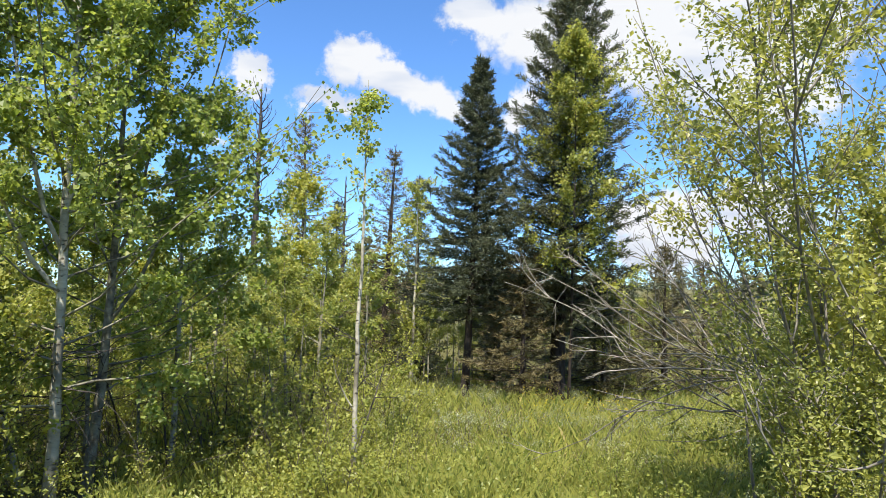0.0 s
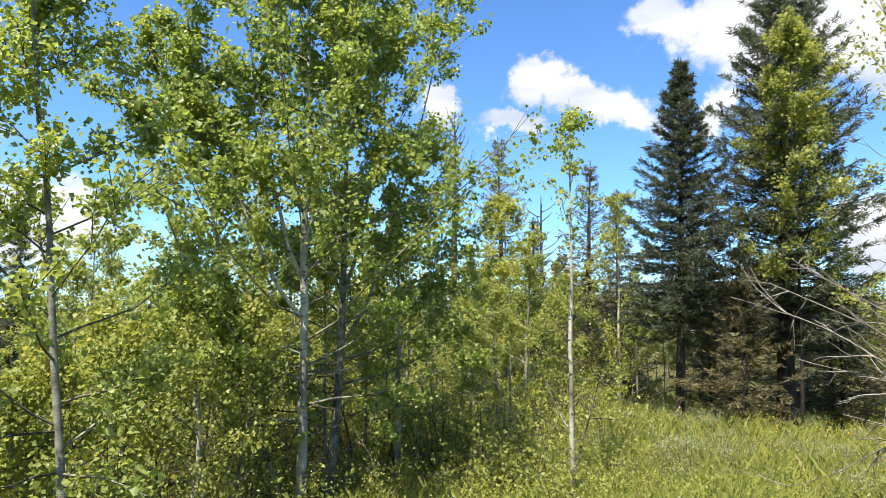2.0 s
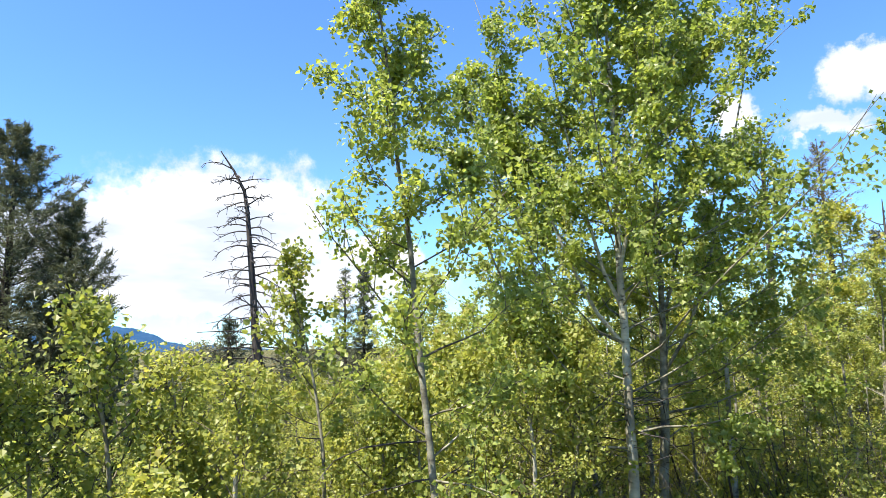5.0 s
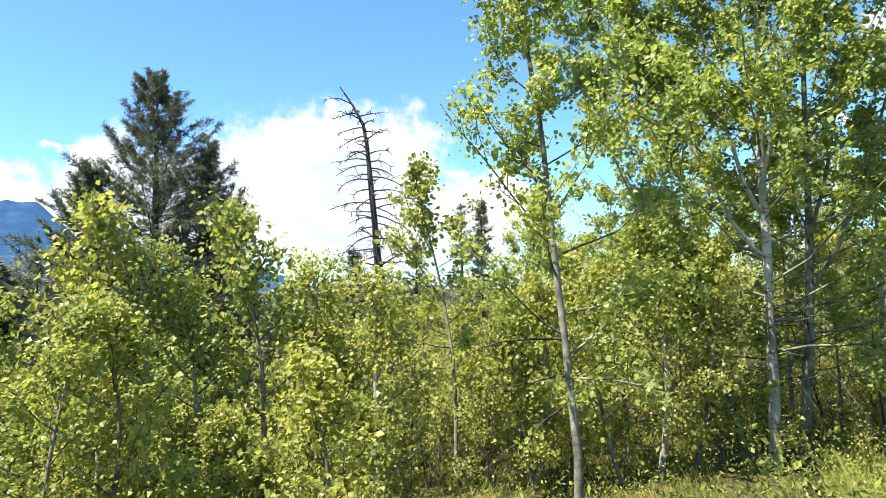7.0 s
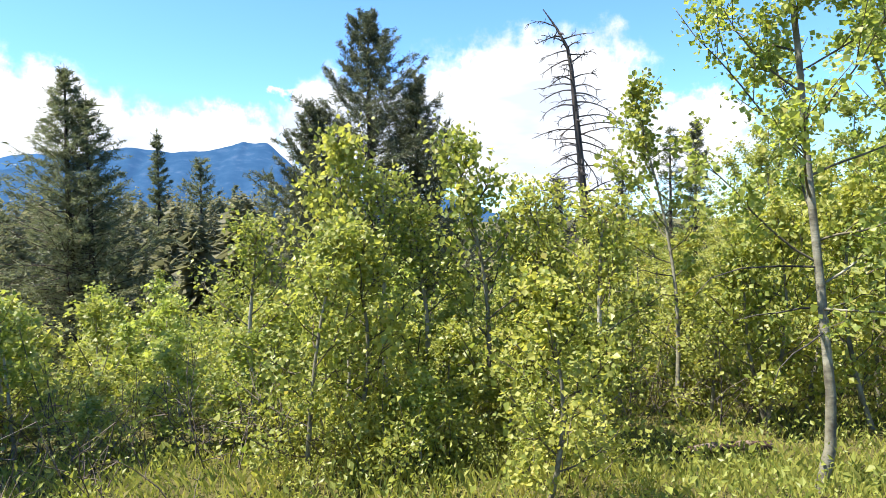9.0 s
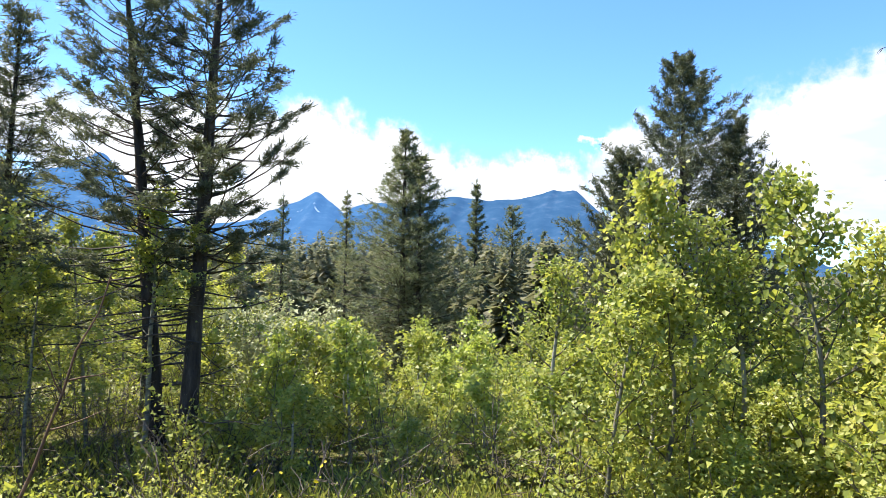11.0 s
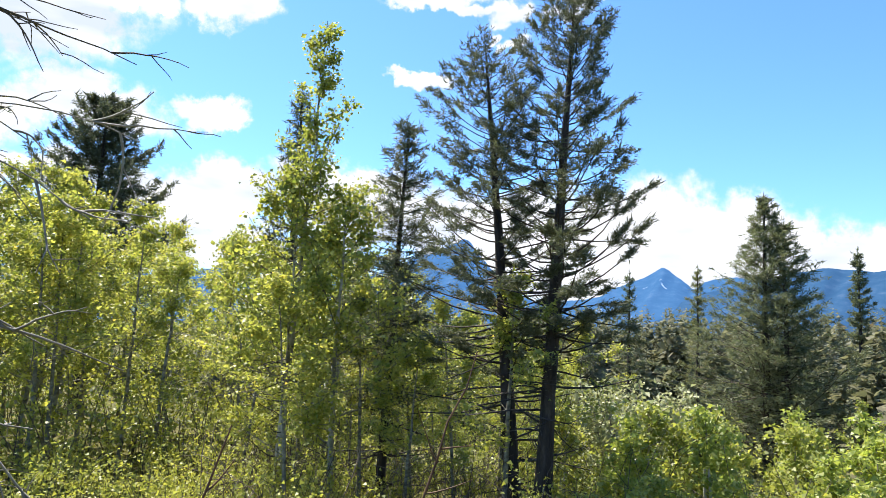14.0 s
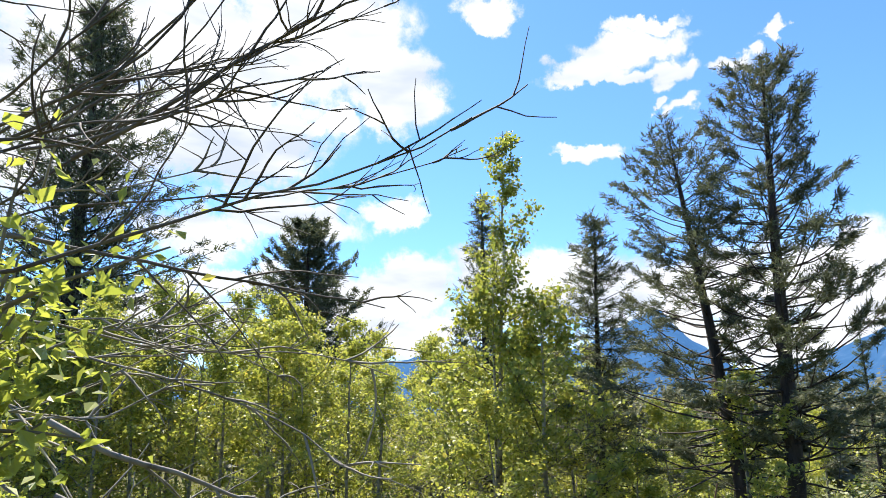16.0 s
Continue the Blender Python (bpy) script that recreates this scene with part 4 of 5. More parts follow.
conifer("spruce_tree", -7.68, -5.87, 4.15, 63, "thin drooping spruce with a bare lower trunk", r=0.06, lean=(-0.1, 0.13), crown0=0.26, width=0.95, needle=NEEDLE_BLUE, whorls=26, per=6, droop=-0.25, lift=0.08, power=0.7, ragged=0.3, q=6, size=0.08, category="spruce", bare_len=1.5)
conifer("spruce_tree", -11.1, -11.3, 6.75, 64, "dark spruce behind a slim aspen", r=0.13, crown0=0.15, width=1.35, needle=NEEDLE_BLUE, whorls=34, category="spruce", size=0.11)
conifer("pine_tree", -12.5, -21.9, 8.7, 65, "dark pine standing above the aspen grove", r=0.2, crown0=0.3, width=3.0, needle=NEEDLE_BLUE, whorls=30, droop=0.05, lift=0.12, power=0.6, ragged=0.32, bare=0.1, dens=34, category="pine", size=0.17, wide=0.22, q=5)
conifer("spruce_tree", -3.8, -16.4, 11.4, 66, "tall dense spruce behind bare willow branches", r=0.22, crown0=0.10, width=3.3, needle=NEEDLE_BLUE, whorls=46, per=6, droop=0.08, lift=0.12, power=0.6, ragged=0.3, category="spruce", size=0.15, wide=0.2, dens=22)
conifer("spruce_tree", -14.2, -15.5, 4.3, 67, "small spruce above the grove", r=0.1, crown0=0.1, width=1.0, needle=NEEDLE_BLUE, whorls=24, category="spruce", size=0.12, q=4)


# ---- groves: a few grown trees of each kind, repeated ----
def plant(kinds, spots, seed, eye=1.5):
    """Copies of the kinds at (azimuth, distance, degrees above the eye of the top)."""
    rng = np.random.default_rng(seed)
    for k, (a, r, e) in enumerate(spots):
        ob, h = kinds[rng.integers(len(kinds))]
        x, y = polar(a, r)
        z = float(ground(x, y))
        f = max(0.35, (eye + r * math.tan(radians(e)) - z) / h)
        wide = f ** 0.7
        copy_thing(ob, pose(x, y, z - 0.05, rng.normal() * 2, rng.normal() * 2, rng.uniform(0, 360)) @ Matrix.Diagonal((wide, wide, f, 1)))


def spots(seed, n, a0, a1, r0, r1, e0, e1, apart=0.9):
    """Uneven spots in a sector, none too close to another."""
    rng = np.random.default_rng(seed)
    out = []
    tries = 0
    while len(out) < n and tries < 6000:
        tries += 1
        a, r, e = rng.uniform(a0, a1), math.sqrt(rng.uniform(r0 * r0, r1 * r1)), rng.uniform(e0, e1)
        x, y = polar(a, r)
        if all(math.hypot(x - p[0], y - p[1]) > apart for p in (polar(q[0], q[1]) for q in out)):
            out.append((a, r, e))
    return out


def height_of(x, y, top):
    return top - float(ground(x, y)) + 0.06


def kind_of_aspen(x, y, top, seed, name="aspen_tree", group="aspen grove", **more):
    return aspen(name, x, y, top, seed, group=group, **more), height_of(x, y, top)


backwoods, BACKWOOD_MATS = Geo(), [YOUNG_BARK, BROWN_TWIG, ASPEN_LEAF]


def plant_behind(kinds, spots, seed, eye=1.5):
    """The crowded trees behind the front ones, gathered into one mesh."""
    rng = np.random.default_rng(seed)
    for a, r, e in spots:
        ob, h = kinds[rng.integers(len(kinds))]
        x, y = polar(a, r)
        z = float(ground(x, y))
        f = max(0.35, (eye + r * math.tan(radians(e)) - z) / h)
        wide, turn = f ** 0.7, rng.uniform(0, 6.28)
        c, s = math.cos(turn) * wide, math.sin(turn) * wide
        spin = np.array([[c, s, 0], [-s, c, 0], [0, 0, f]])
        for piece in ob.children:
            me = piece.data
            v = np.empty(len(me.vertices) * 3)
            me.vertices.foreach_get("co", v)
            corners = np.empty(len(me.loops), int)
            me.loops.foreach_get("vertex_index", corners)
            which = np.empty(len(me.polygons), int)
            me.polygons.foreach_get("material_index", which)
            first, sizes = np.empty(len(me.polygons), int), np.empty(len(me.polygons), int)
            me.polygons.foreach_get("loop_start", first)
            me.polygons.foreach_get("loop_total", sizes)
            v = v.reshape(-1, 3) @ spin + np.array([x, y, z - 0.05])
            for k in range(len(me.materials)):
                m = BACKWOOD_MATS.index(me.materials[k])
                for n in (3, 4):
                    these = first[(which == k) & (sizes == n)]
                    if len(these):
                        backwoods.f.append(corners[these[:, None] + np.arange(n)] + backwoods.n)
                        backwoods.m.append(m)
            backwoods.v.append(v)
            backwoods.n += len(v)


GROVE = [
    kind_of_aspen(-5.6, 11.4, 4.2, 71, label="young aspen in the crowded grove", r=0.045, crown0=0.26, spread=0.33, limbs=10, count=4100, size=0.060, rounded=None, sides=6, scatter=0.085, twigs=0, bark=YOUNG_BARK),
    kind_of_aspen(-6.6, 13.5, 4.6, 72, label="young aspen with a thin dark-knotted trunk", r=0.05, crown0=0.32, spread=0.31, limbs=10, count=4100, size=0.060, rounded=None, sides=6, scatter=0.085, twigs=0, bark=YOUNG_BARK),
    kind_of_aspen(-8.2, 12.0, 4.4, 73, label="slender aspen leaning in the grove", r=0.04, lean=(0.4, 0.2), crown0=0.28, spread=0.34, limbs=10, count=4100, size=0.060, rounded=None, sides=6, scatter=0.085, twigs=0, bark=YOUNG_BARK),
]
BACK = [
    kind_of_aspen(-6.4, 16.4, 4.2, 171, label="young aspen at the back of the grove", r=0.045, crown0=0.15, spread=0.33, limbs=7, count=1850, size=0.084, rounded=None, sides=6, scatter=0.075, twigs=0, bark=YOUNG_BARK),
    kind_of_aspen(-8.8, 17.5, 4.6, 172, label="young aspen standing far back in the grove", r=0.05, crown0=0.20, spread=0.31, limbs=7, count=1850, size=0.084, rounded=None, sides=6, scatter=0.075, twigs=0, bark=YOUNG_BARK),
    kind_of_aspen(-10.2, 15.0, 4.4, 173, label="slender aspen leaning at the back of the grove", r=0.04, lean=(0.4, 0.2), crown0=0.17, spread=0.34, limbs=7, count=1850, size=0.084, rounded=None, sides=6, scatter=0.075, twigs=0, bark=YOUNG_BARK),
]
SAPLING = [
    kind_of_aspen(-5.03, 0.33, 1.25, 75, name="aspen_sapling", group="aspen saplings", category="sapling", label="leafy aspen sapling with large fresh leaves", r=0.016, lean=(0.02, 0.25), crown0=0.08, spread=0.34, limbs=15, count=2700, size=0.033, rounded=False, scatter=0.06, bow=(0.1, -0.06), bark=YOUNG_BARK, twigs=0, sides=6),
    kind_of_aspen(-4.81, 2.51, 1.5, 76, name="aspen_sapling", group="aspen saplings", category="sapling", label="aspen sapling with a dark blotched trunk", r=0.03, crown0=0.2, spread=0.32, limbs=15, count=2700, size=0.033, rounded=False, scatter=0.07, bow=(-0.12, 0.05), twigs=2, sides=6),
    kind_of_aspen(-3.95, 1.5, 1.0, 77, name="aspen_sapling", group="aspen saplings", category="sapling", label="thin aspen sapling in the thicket", r=0.014, crown0=0.12, spread=0.34, limbs=14, count=2400, size=0.033, rounded=False, scatter=0.06, lean=(0.15, -0.1), bow=(0.08, 0.08), bark=YOUNG_BARK, twigs=0, sides=6),
]
SCRUB = [
    kind_of_aspen(-8.9, 1.3, 0.6, 78, name="aspen_bush", group="low aspens", category="aspen bush", label="low leafy aspen on the slope below", r=0.02, crown0=0.12, spread=0.36, limbs=7, count=1600, size=0.05, scatter=0.075, twigs=0, sides=5, rounded=None),
    kind_of_aspen(-9.5, -0.6, 0.5, 79, name="aspen_bush", group="low aspens", category="aspen bush", label="bushy young aspen on the valley slope", r=0.02, crown0=0.15, spread=0.38, limbs=7, count=1600, size=0.05, scatter=0.075, twigs=0, sides=5, rounded=None, leaf=GREEN_LEAF),
]


def bare_sapling(x, y, seed, h):
    rng = np.random.default_rng(seed)
    ob = root("dead_sapling", x, y, "thin dead sapling with bare dark twigs", "dead sapling", "dead saplings")
    g = Geo()
    pts = shoot(rng, (0, 0, 0), (rng.normal() * 0.12, rng.normal() * 0.12, 1), h, 8, 0, 0.05)
    tube(g, pts, np.linspace(0.022, 0.004, 8), 5)
    part("trunk", g, [DEAD_WOOD], ob)
    for k in range(7):
        g = Geo()
        a, q = k * 2.4, along(pts, [rng.uniform(0.2, 0.95)])[0][0]
        tw = shoot(rng, q, (math.cos(a), math.sin(a), rng.uniform(-0.1, 0.5)), h * rng.uniform(0.12, 0.3), 6, 0, 0.15)
        tube(g, tw, np.linspace(0.008, 0.0025, 6), 4)
        for j in range(3):
            qq, d = along(tw, [rng.uniform(0.3, 0.9)])
            tube(g, shoot(rng, qq[0], d[0] + rng.normal(size=3) * 0.6, h * 0.07, 4, 0, 0.2), np.linspace(0.004, 0.002, 4), 3)
        part("branch", g, [DEAD_WOOD], ob)
    return ob, h


def leaning_stem(x, y, seed, label, tip, forks):
    """A thin crooked stem that leans over, with a few bare side shoots (share of the stem, way, length)."""
    rng = np.random.default_rng(seed)
    ob = root("leaning_sapling", x, y, label, "sapling")
    z0 = float(ground(x, y)) - 0.06
    u = np.linspace(0, 1, 9)[:, None]
    pts = u * np.array([tip[0] - x, tip[1] - y, tip[2] - z0]) + rng.normal(size=(9, 3)) * 0.012
    pts[0] = 0
    g = Geo()
    tube(g, pts, np.linspace(0.014, 0.004, 9), 6, 0, 0.05, rng)
    part("trunk", g, [RED_STEM], ob)
    for si, way, length in forks:
        g = Geo()
        tube(g, shoot(rng, along(pts, [si])[0][0], way, length, 6, 0.03, 0.1), np.linspace(0.006, 0.002, 6), 4)
        part("branch", g, [RED_STEM], ob)
    return ob


leaning_stem(-4.0, -3.02, 401, "thin leaning reddish-brown sapling with bare shoots", (-4.33, -2.54, 1.24), ((0.62, (0.08, -0.12, 0.3), 0.35), (0.5, (-0.25, 0.3, 0.05), 0.3), (0.66, (-0.2, 0.25, 0.02), 0.22)))
leaning_stem(-2.62, -3.42, 402, "dark bent stem rising out of low bushes", (-2.98, -3.1, 0.86), ((0.5, (0.1, 0.0, 0.3), 0.25), (0.75, (-0.2, 0.2, 0.2), 0.2)))
DEAD = [bare_sapling(-4.9, 10.6, 301, 2.2), bare_sapling(-6.9, 10.2, 302, 2.6)]

YOUNG_SPRUCE = [
    (conifer("young_spruce", *polar(-5.0, 21.0), 2.6, 68, "bushy rust-tinged young spruce", r=0.06, crown0=0.05, width=1.1, needle=NEEDLE_RUST, whorls=13, category="spruce", group="young spruces", size=0.17, dens=8, q=4), height_of(*polar(-5.0, 21.0), 2.6)),
    (conifer("young_spruce", *polar(-13.0, 20.0), 2.2, 69, "low spreading young spruce", r=0.06, crown0=0.05, width=1.2, needle=NEEDLE_BLUE, whorls=12, category="spruce", group="young spruces", size=0.17, dens=8, q=4), height_of(*polar(-13.0, 20.0), 2.2)),
]
plant(YOUNG_SPRUCE, spots(130, 9, -16, 9, 19.5, 28, -2.5, 3.0, 1.3), 41)
aspen("aspen_tree", -5.75, 4.05, 2.6, 23, "thin aspen arching over with a sparse spray of leaves", r=0.022, lean=(-0.45, -0.2), bow=(0.1, 0.12), crown0=0.42, spread=0.27, limbs=16, count=2100, size=0.045, twigs=2, scatter=0.05, bark=YOUNG_BARK)
aspen("aspen_tree", *polar(131.0, 8.7), 2.9, 24, "bushy aspen with sunlit yellow-green leaves", r=0.035, crown0=0.2, spread=0.36, limbs=20, count=5200, size=0.046, scatter=0.07, twigs=4, rounded=False)
aspen("aspen_tree", *polar(134.5, 8.8), 3.15, 25, "spreading aspen beside a taller slim one", r=0.035, crown0=0.25, spread=0.36, limbs=20, count=5200, size=0.046, scatter=0.07, twigs=4, rounded=False)
# yellow-green young aspens before the spruces
plant_behind(BACK, spots(117, 8, 6, 15, 14.5, 20, 0.5, 4.5, 1.0), 17)
plant_behind(BACK, spots(132, 15, 2, 20, 18, 27, 1.5, 5.0, 1.1), 21)
plant(GROVE, spots(131, 14, -17, 5, 18.3, 23, -3.5, 1.8, 1.0), 43)
# dense understorey behind the tall aspens
plant(GROVE, spots(101, 40, 9, 48, 10.0, 17, -3.0, 7.0, 0.9), 1)
plant_behind(BACK, spots(110, 11, 12, 46, 17, 24, 3.0, 8.0, 1.2), 11)
plant_behind(BACK, spots(115, 7, 9, 36, 20, 30, -1.0, 3.5, 1.4), 15)
plant_behind(BACK, spots(102, 14, -2, 10, 18, 26, -2.0, 3.0, 1.1), 2)
plant(GROVE, spots(103, 30, 44, 66, 8.5, 17, -5.0, -0.5, 1.0), 3)
plant(DEAD, spots(111, 28, 6, 48, 9.2, 17, -6.0, -1.0, 0.6), 31)
# bushes below the hill
plant_behind(BACK, spots(118, 16, -36, -15, 21, 30, -1.5, 1.6, 1.4), 18)
# leafy young growth round the feet of the tall aspens
plant(SAPLING, [(41.5, 7.1, 0.5), (45.5, 7.6, 1.5), (38.5, 7.4, 0.5), (49.0, 6.9, -1.0), (35.5, 8.0, 2.0), (33.0, 8.6, 1.0), (40.0, 8.6, 3.5)], 20, 1.6)
# near thicket beside the opening to the valley
plant(SAPLING, [(88.4, 6.1, 0.5), (81.6, 6.3, 6.0), (79.0, 6.2, 4.0), (71.3, 5.95, 6.5), (65.8, 5.9, 3.0), (76.0, 6.3, 1.5), (82.5, 5.4, 0.0), (66.5, 6.2, -2.0), (48.5, 6.9, -1.0)], 12, 1.35)
plant(SAPLING, spots(104, 13, 60, 88, 5.4, 7.8, -9.0, -1.5, 0.75), 4, 1.35)
plant(SAPLING, spots(105, 10, 46, 62, 7.0, 9.5, -6.0, -1.0, 0.7), 5, 1.35)
plant(SCRUB, spots(106, 64, 80, 118, 6.2, 14, -14.0, -4.5, 0.75), 6, 1.35)
plant(SCRUB, spots(112, 20, 60, 82, 8, 14, -10.0, -2.5, 0.8), 61, 1.35)
plant_behind(BACK, spots(107, 20, 62, 104, 14, 24, -8.5, -3.0, 1.3), 7, 1.35)
plant(SCRUB, spots(141, 12, 66, 86, 4.9, 6.2, -16.5, -8.0, 0.5), 44, 1.35)
plant(SCRUB, spots(143, 5, 86, 94, 5.8, 7.0, -10.0, -6.0, 0.6), 46, 1.35)
plant(SCRUB, spots(145, 8, 95, 110, 7.6, 9.0, -7.5, -4.0, 0.7), 48, 1.35)
plant(DEAD, spots(113, 12, 50, 80, 6, 10, -12.0, -7.0, 0.6), 32)
# sunny grove on the far side
plant(GROVE, spots(108, 52, 127, 174, 11.0, 18, 4.2, 8.0, 0.95), 8, 1.4)
plant(GROVE, spots(119, 16, 147, 176, 11.0, 16, 8.0, 10.8, 0.95), 19, 1.4)
plant(GROVE, spots(140, 9, 118, 134, 7.4, 9.6, -2.0, 5.0, 0.9), 42, 1.4)
plant_behind(BACK, spots(116, 26, 126, 176, 17, 26, 3.2, 6.5, 1.2), 16, 1.4)
plant(GROVE, spots(109, 18, 112, 132, 9.5, 17, -5.0, 2.0, 1.0), 9, 1.4)
plant(DEAD, spots(114, 18, 118, 165, 9.5, 15, -9.0, -3.0, 0.8), 33)
tagged(new("aspen_backwoods", backwoods.mesh("aspen_backwoods", BACKWOOD_MATS, False)), "crowded young aspens filling the grove behind", "aspen woods", kind="stuff")


# ---- willows and bare branches ----
willow("willow", 3.95, 6.25, 81, "large many-stemmed willow with narrow leaves and grey stems", stems=16, h=6.6, spread=0.42, count=42000, size=0.05, r=0.018, scatter=0.075)
willow("willow", 4.4, 4.7, 82, "leafy willow crowding another one", stems=12, h=4.0, spread=0.5, count=26000, size=0.05, r=0.018, scatter=0.075)
willow("willow", *polar(-33.5, 5.6), 89, "low bushy willow at the meadow's edge", stems=16, h=2.0, spread=0.40, count=24000, size=0.036, r=0.014, scatter=0.07)
willow("willow", *polar(-31, 9.0), 90, "rounded willow bush beside the meadow", stems=12, h=3.2, spread=0.32, count=7000, size=0.07, r=0.016, scatter=0.08)
willow("willow", *polar(-28.0, 11.5), 95, "broad green willow bush at the far edge of the meadow", stems=12, h=3.0, spread=0.4, count=7000, size=0.075, r=0.016, scatter=0.09)
bare_branch_fan("willow_deadwood", *polar(-24.5, 7.0), 0.95, 83, "grey leafless willow branches reaching over the meadow", 72, 0.20, 10, 2.2, r=0.010, spread=0.36, subs=5, vary=0.17, foot=polar(-26, 7.1))
bare_branch_fan("willow_deadwood", *polar(-29, 6.9), 0.7, 84, "tall bare willow stems against the sky", 66, 1.0, 8, 3.0, r=0.017, spread=0.3, subs=6, vary=0.25, foot=polar(-30, 6.9))
bare_branch_fan("willow_deadwood", -0.78, -1.88, 2.02, 85, "bare willow branches crossing the sky, coloured dark as if backlit", 52, 0.32, 14, 0.86, r=0.0044, spread=0.30, subs=8, vary=0.24, foot=(-0.3, -2.6), fine=0.34, loose=0.09, mat=BACKLIT_TWIG)
bare_branch_fan("willow_deadwood", -0.80, -2.22, 1.76, 86, "pale dead willow branches stretched out sideways", 52, 0.02, 8, 0.80, r=0.0040, spread=0.3, subs=6, vary=0.13, foot=(-0.6, -2.8), fine=0.42, loose=0.11)
bare_branch_fan("willow_deadwood", -1.02, -3.5, 1.38, 87, "pale fallen willow stems sloping to the ground", 74, -0.50, 10, 1.35, r=0.013, spread=0.24, subs=5, vary=0.16, foot=(-0.6, -4.1), fine=0.8)
willow("willow", -0.52, -2.42, 88, "leafy willow sprouting beside dead branches", stems=5, h=2.0, start=0.62, spread=0.05, count=11000, size=0.029, r=0.006, scatter=0.06, subs=14, reach=0.5, leaf=DULL_LEAF)
willow("willow", *polar(109, 9.6), 94, "silvery green willow bush below the firs", stems=10, h=1.6, spread=0.5, count=5200, size=0.06, r=0.012, scatter=0.09, leaf=GREY_LEAF)

# ---- ground cover ----
SHRUBS = [
    shrub("shrub", *polar(3, 11), 91, "low green shrub in the meadow", 0.9, 0.6, 850, 0.043, group="meadow shrubs"),
    shrub("shrub", *polar(-2, 12.5), 92, "low silvery shrub in the grass", 0.8, 0.6, 800, 0.041, GREY_LEAF, group="meadow shrubs", wide=0.5),
    shrub("shrub", *polar(12, 9.5), 93, "leafy shrub under the aspens", 1.0, 0.7, 900, 0.046, group="meadow shrubs"),
]


def scatter_shrubs(which, where, seed, f0=0.7, f1=1.2):
    rng = np.random.default_rng(seed)
    for a, r, f in where:
        x, y = polar(a, r)
        copy_thing(SHRUBS[which[rng.integers(len(which))]], pose(x, y, float(ground(x, y)) - 0.03, 0, 0, rng.uniform(0, 360)) @ Matrix.Scale(rng.uniform(f0, f1), 4))


scatter_shrubs((0, 2), spots(121, 38, 2, 48, 8.0, 15, 0, 1, 0.7), 21, 0.8, 1.5)
scatter_shrubs((0, 2), spots(129, 36, 3, 46, 11.0, 20, 0, 1, 0.9), 29, 1.2, 2.0)
scatter_shrubs((0, 1, 1), spots(122, 95, -26, 9, 7.5, 20, 0, 1, 0.6), 22, 0.35, 0.75)
scatter_shrubs((0, 2, 2), spots(131, 24, 3, 17, 7.4, 11.0, 0, 1, 0.5), 31, 0.6, 1.0)
scatter_shrubs((0, 2), spots(123, 46, 56, 118, 6.0, 11, 0, 1, 0.65), 23, 0.7, 1.2)
scatter_shrubs((0, 2), spots(128, 20, 60, 88, 4.7, 6.2, 0, 1, 0.42), 28, 0.35, 0.75)
scatter_shrubs((0, 2), spots(127, 8, 40, 56, 7.2, 11, 0, 1, 0.65), 27, 0.6, 1.1)
scatter_shrubs((0, 2, 2), spots(124, 38, 112, 172, 4.6, 13, 0, 1, 0.7), 24, 0.5, 1.0)
scatter_shrubs((0, 2), spots(144, 26, 128, 172, 5.0, 9.0, 0, 1, 0.6), 47, 0.45, 0.8)
scatter_shrubs((0, 2), spots(125, 14, -36, -16, 4.0, 7, 0, 1, 0.6), 25, 0.5, 0.9)
scatter_shrubs((0, 2), spots(126, 50, 120, 176, 10.5, 20, 0, 1, 0.9), 26, 1.0, 1.8)


def grass():
    rng = np.random.default_rng(5)
    geo = Geo()

    def tufts(n, a0, a1, r0, r1, h0, h1, w):
        a = np.radians(rng.uniform(a0, a1, n))
        r = r0 * (r1 / r0) ** rng.uniform(0, 1, n) ** 0.8
        x, y = -np.sin(a) * r, np.cos(a) * r
        clump = 0.6 + 0.5 * np.sin(1.7 * x + 0.6 * y) * np.cos(1.3 * y - 0.4 * x)
        p = np.stack([x, y, ground(x, y) - 0.03], 1)
        hh = rng.uniform(h0, h1, n) * (0.7 + 0.5 * np.clip(clump, 0, 1))
        b = rng.uniform(0, 6.28, n)
        side = np.stack([np.cos(b), np.sin(b), 0 * b], 1) * (w * (0.6 + r / 14))[:, None]
        tip = rng.normal(size=(n, 3)) * 0.42
        tip[:, 2] = 1
        mid = p + unit(tip * np.array([0.6, 0.6, 1])) * (hh * 0.55)[:, None]
        end = p + unit(tip) * hh[:, None]
        geo.add(np.stack([p - side, p + side, mid + side * 0.7, end], 1).reshape(-1, 3), np.arange(n)[:, None] * 4 + np.array([0, 1, 2, 3]))

    tufts(52000, -40, 26, 4.0, 24, 0.15, 0.45, 0.0045)
    tufts(12000, 34, 70, 3.4, 12, 0.06, 0.2, 0.0018)
    tufts(12000, 70, 122, 3.4, 6.6, 0.06, 0.18, 0.0018)
    tufts(14000, 0, 360, 0.5, 9, 0.06, 0.2, 0.003)
    tufts(16000, 110, 180, 2.6, 14, 0.10, 0.28, 0.0030)
    tagged(new("grass", geo.mesh("grass", [GRASS_BLADE], False)), "tall yellow-green meadow grass", "grass", kind="stuff")


grass()


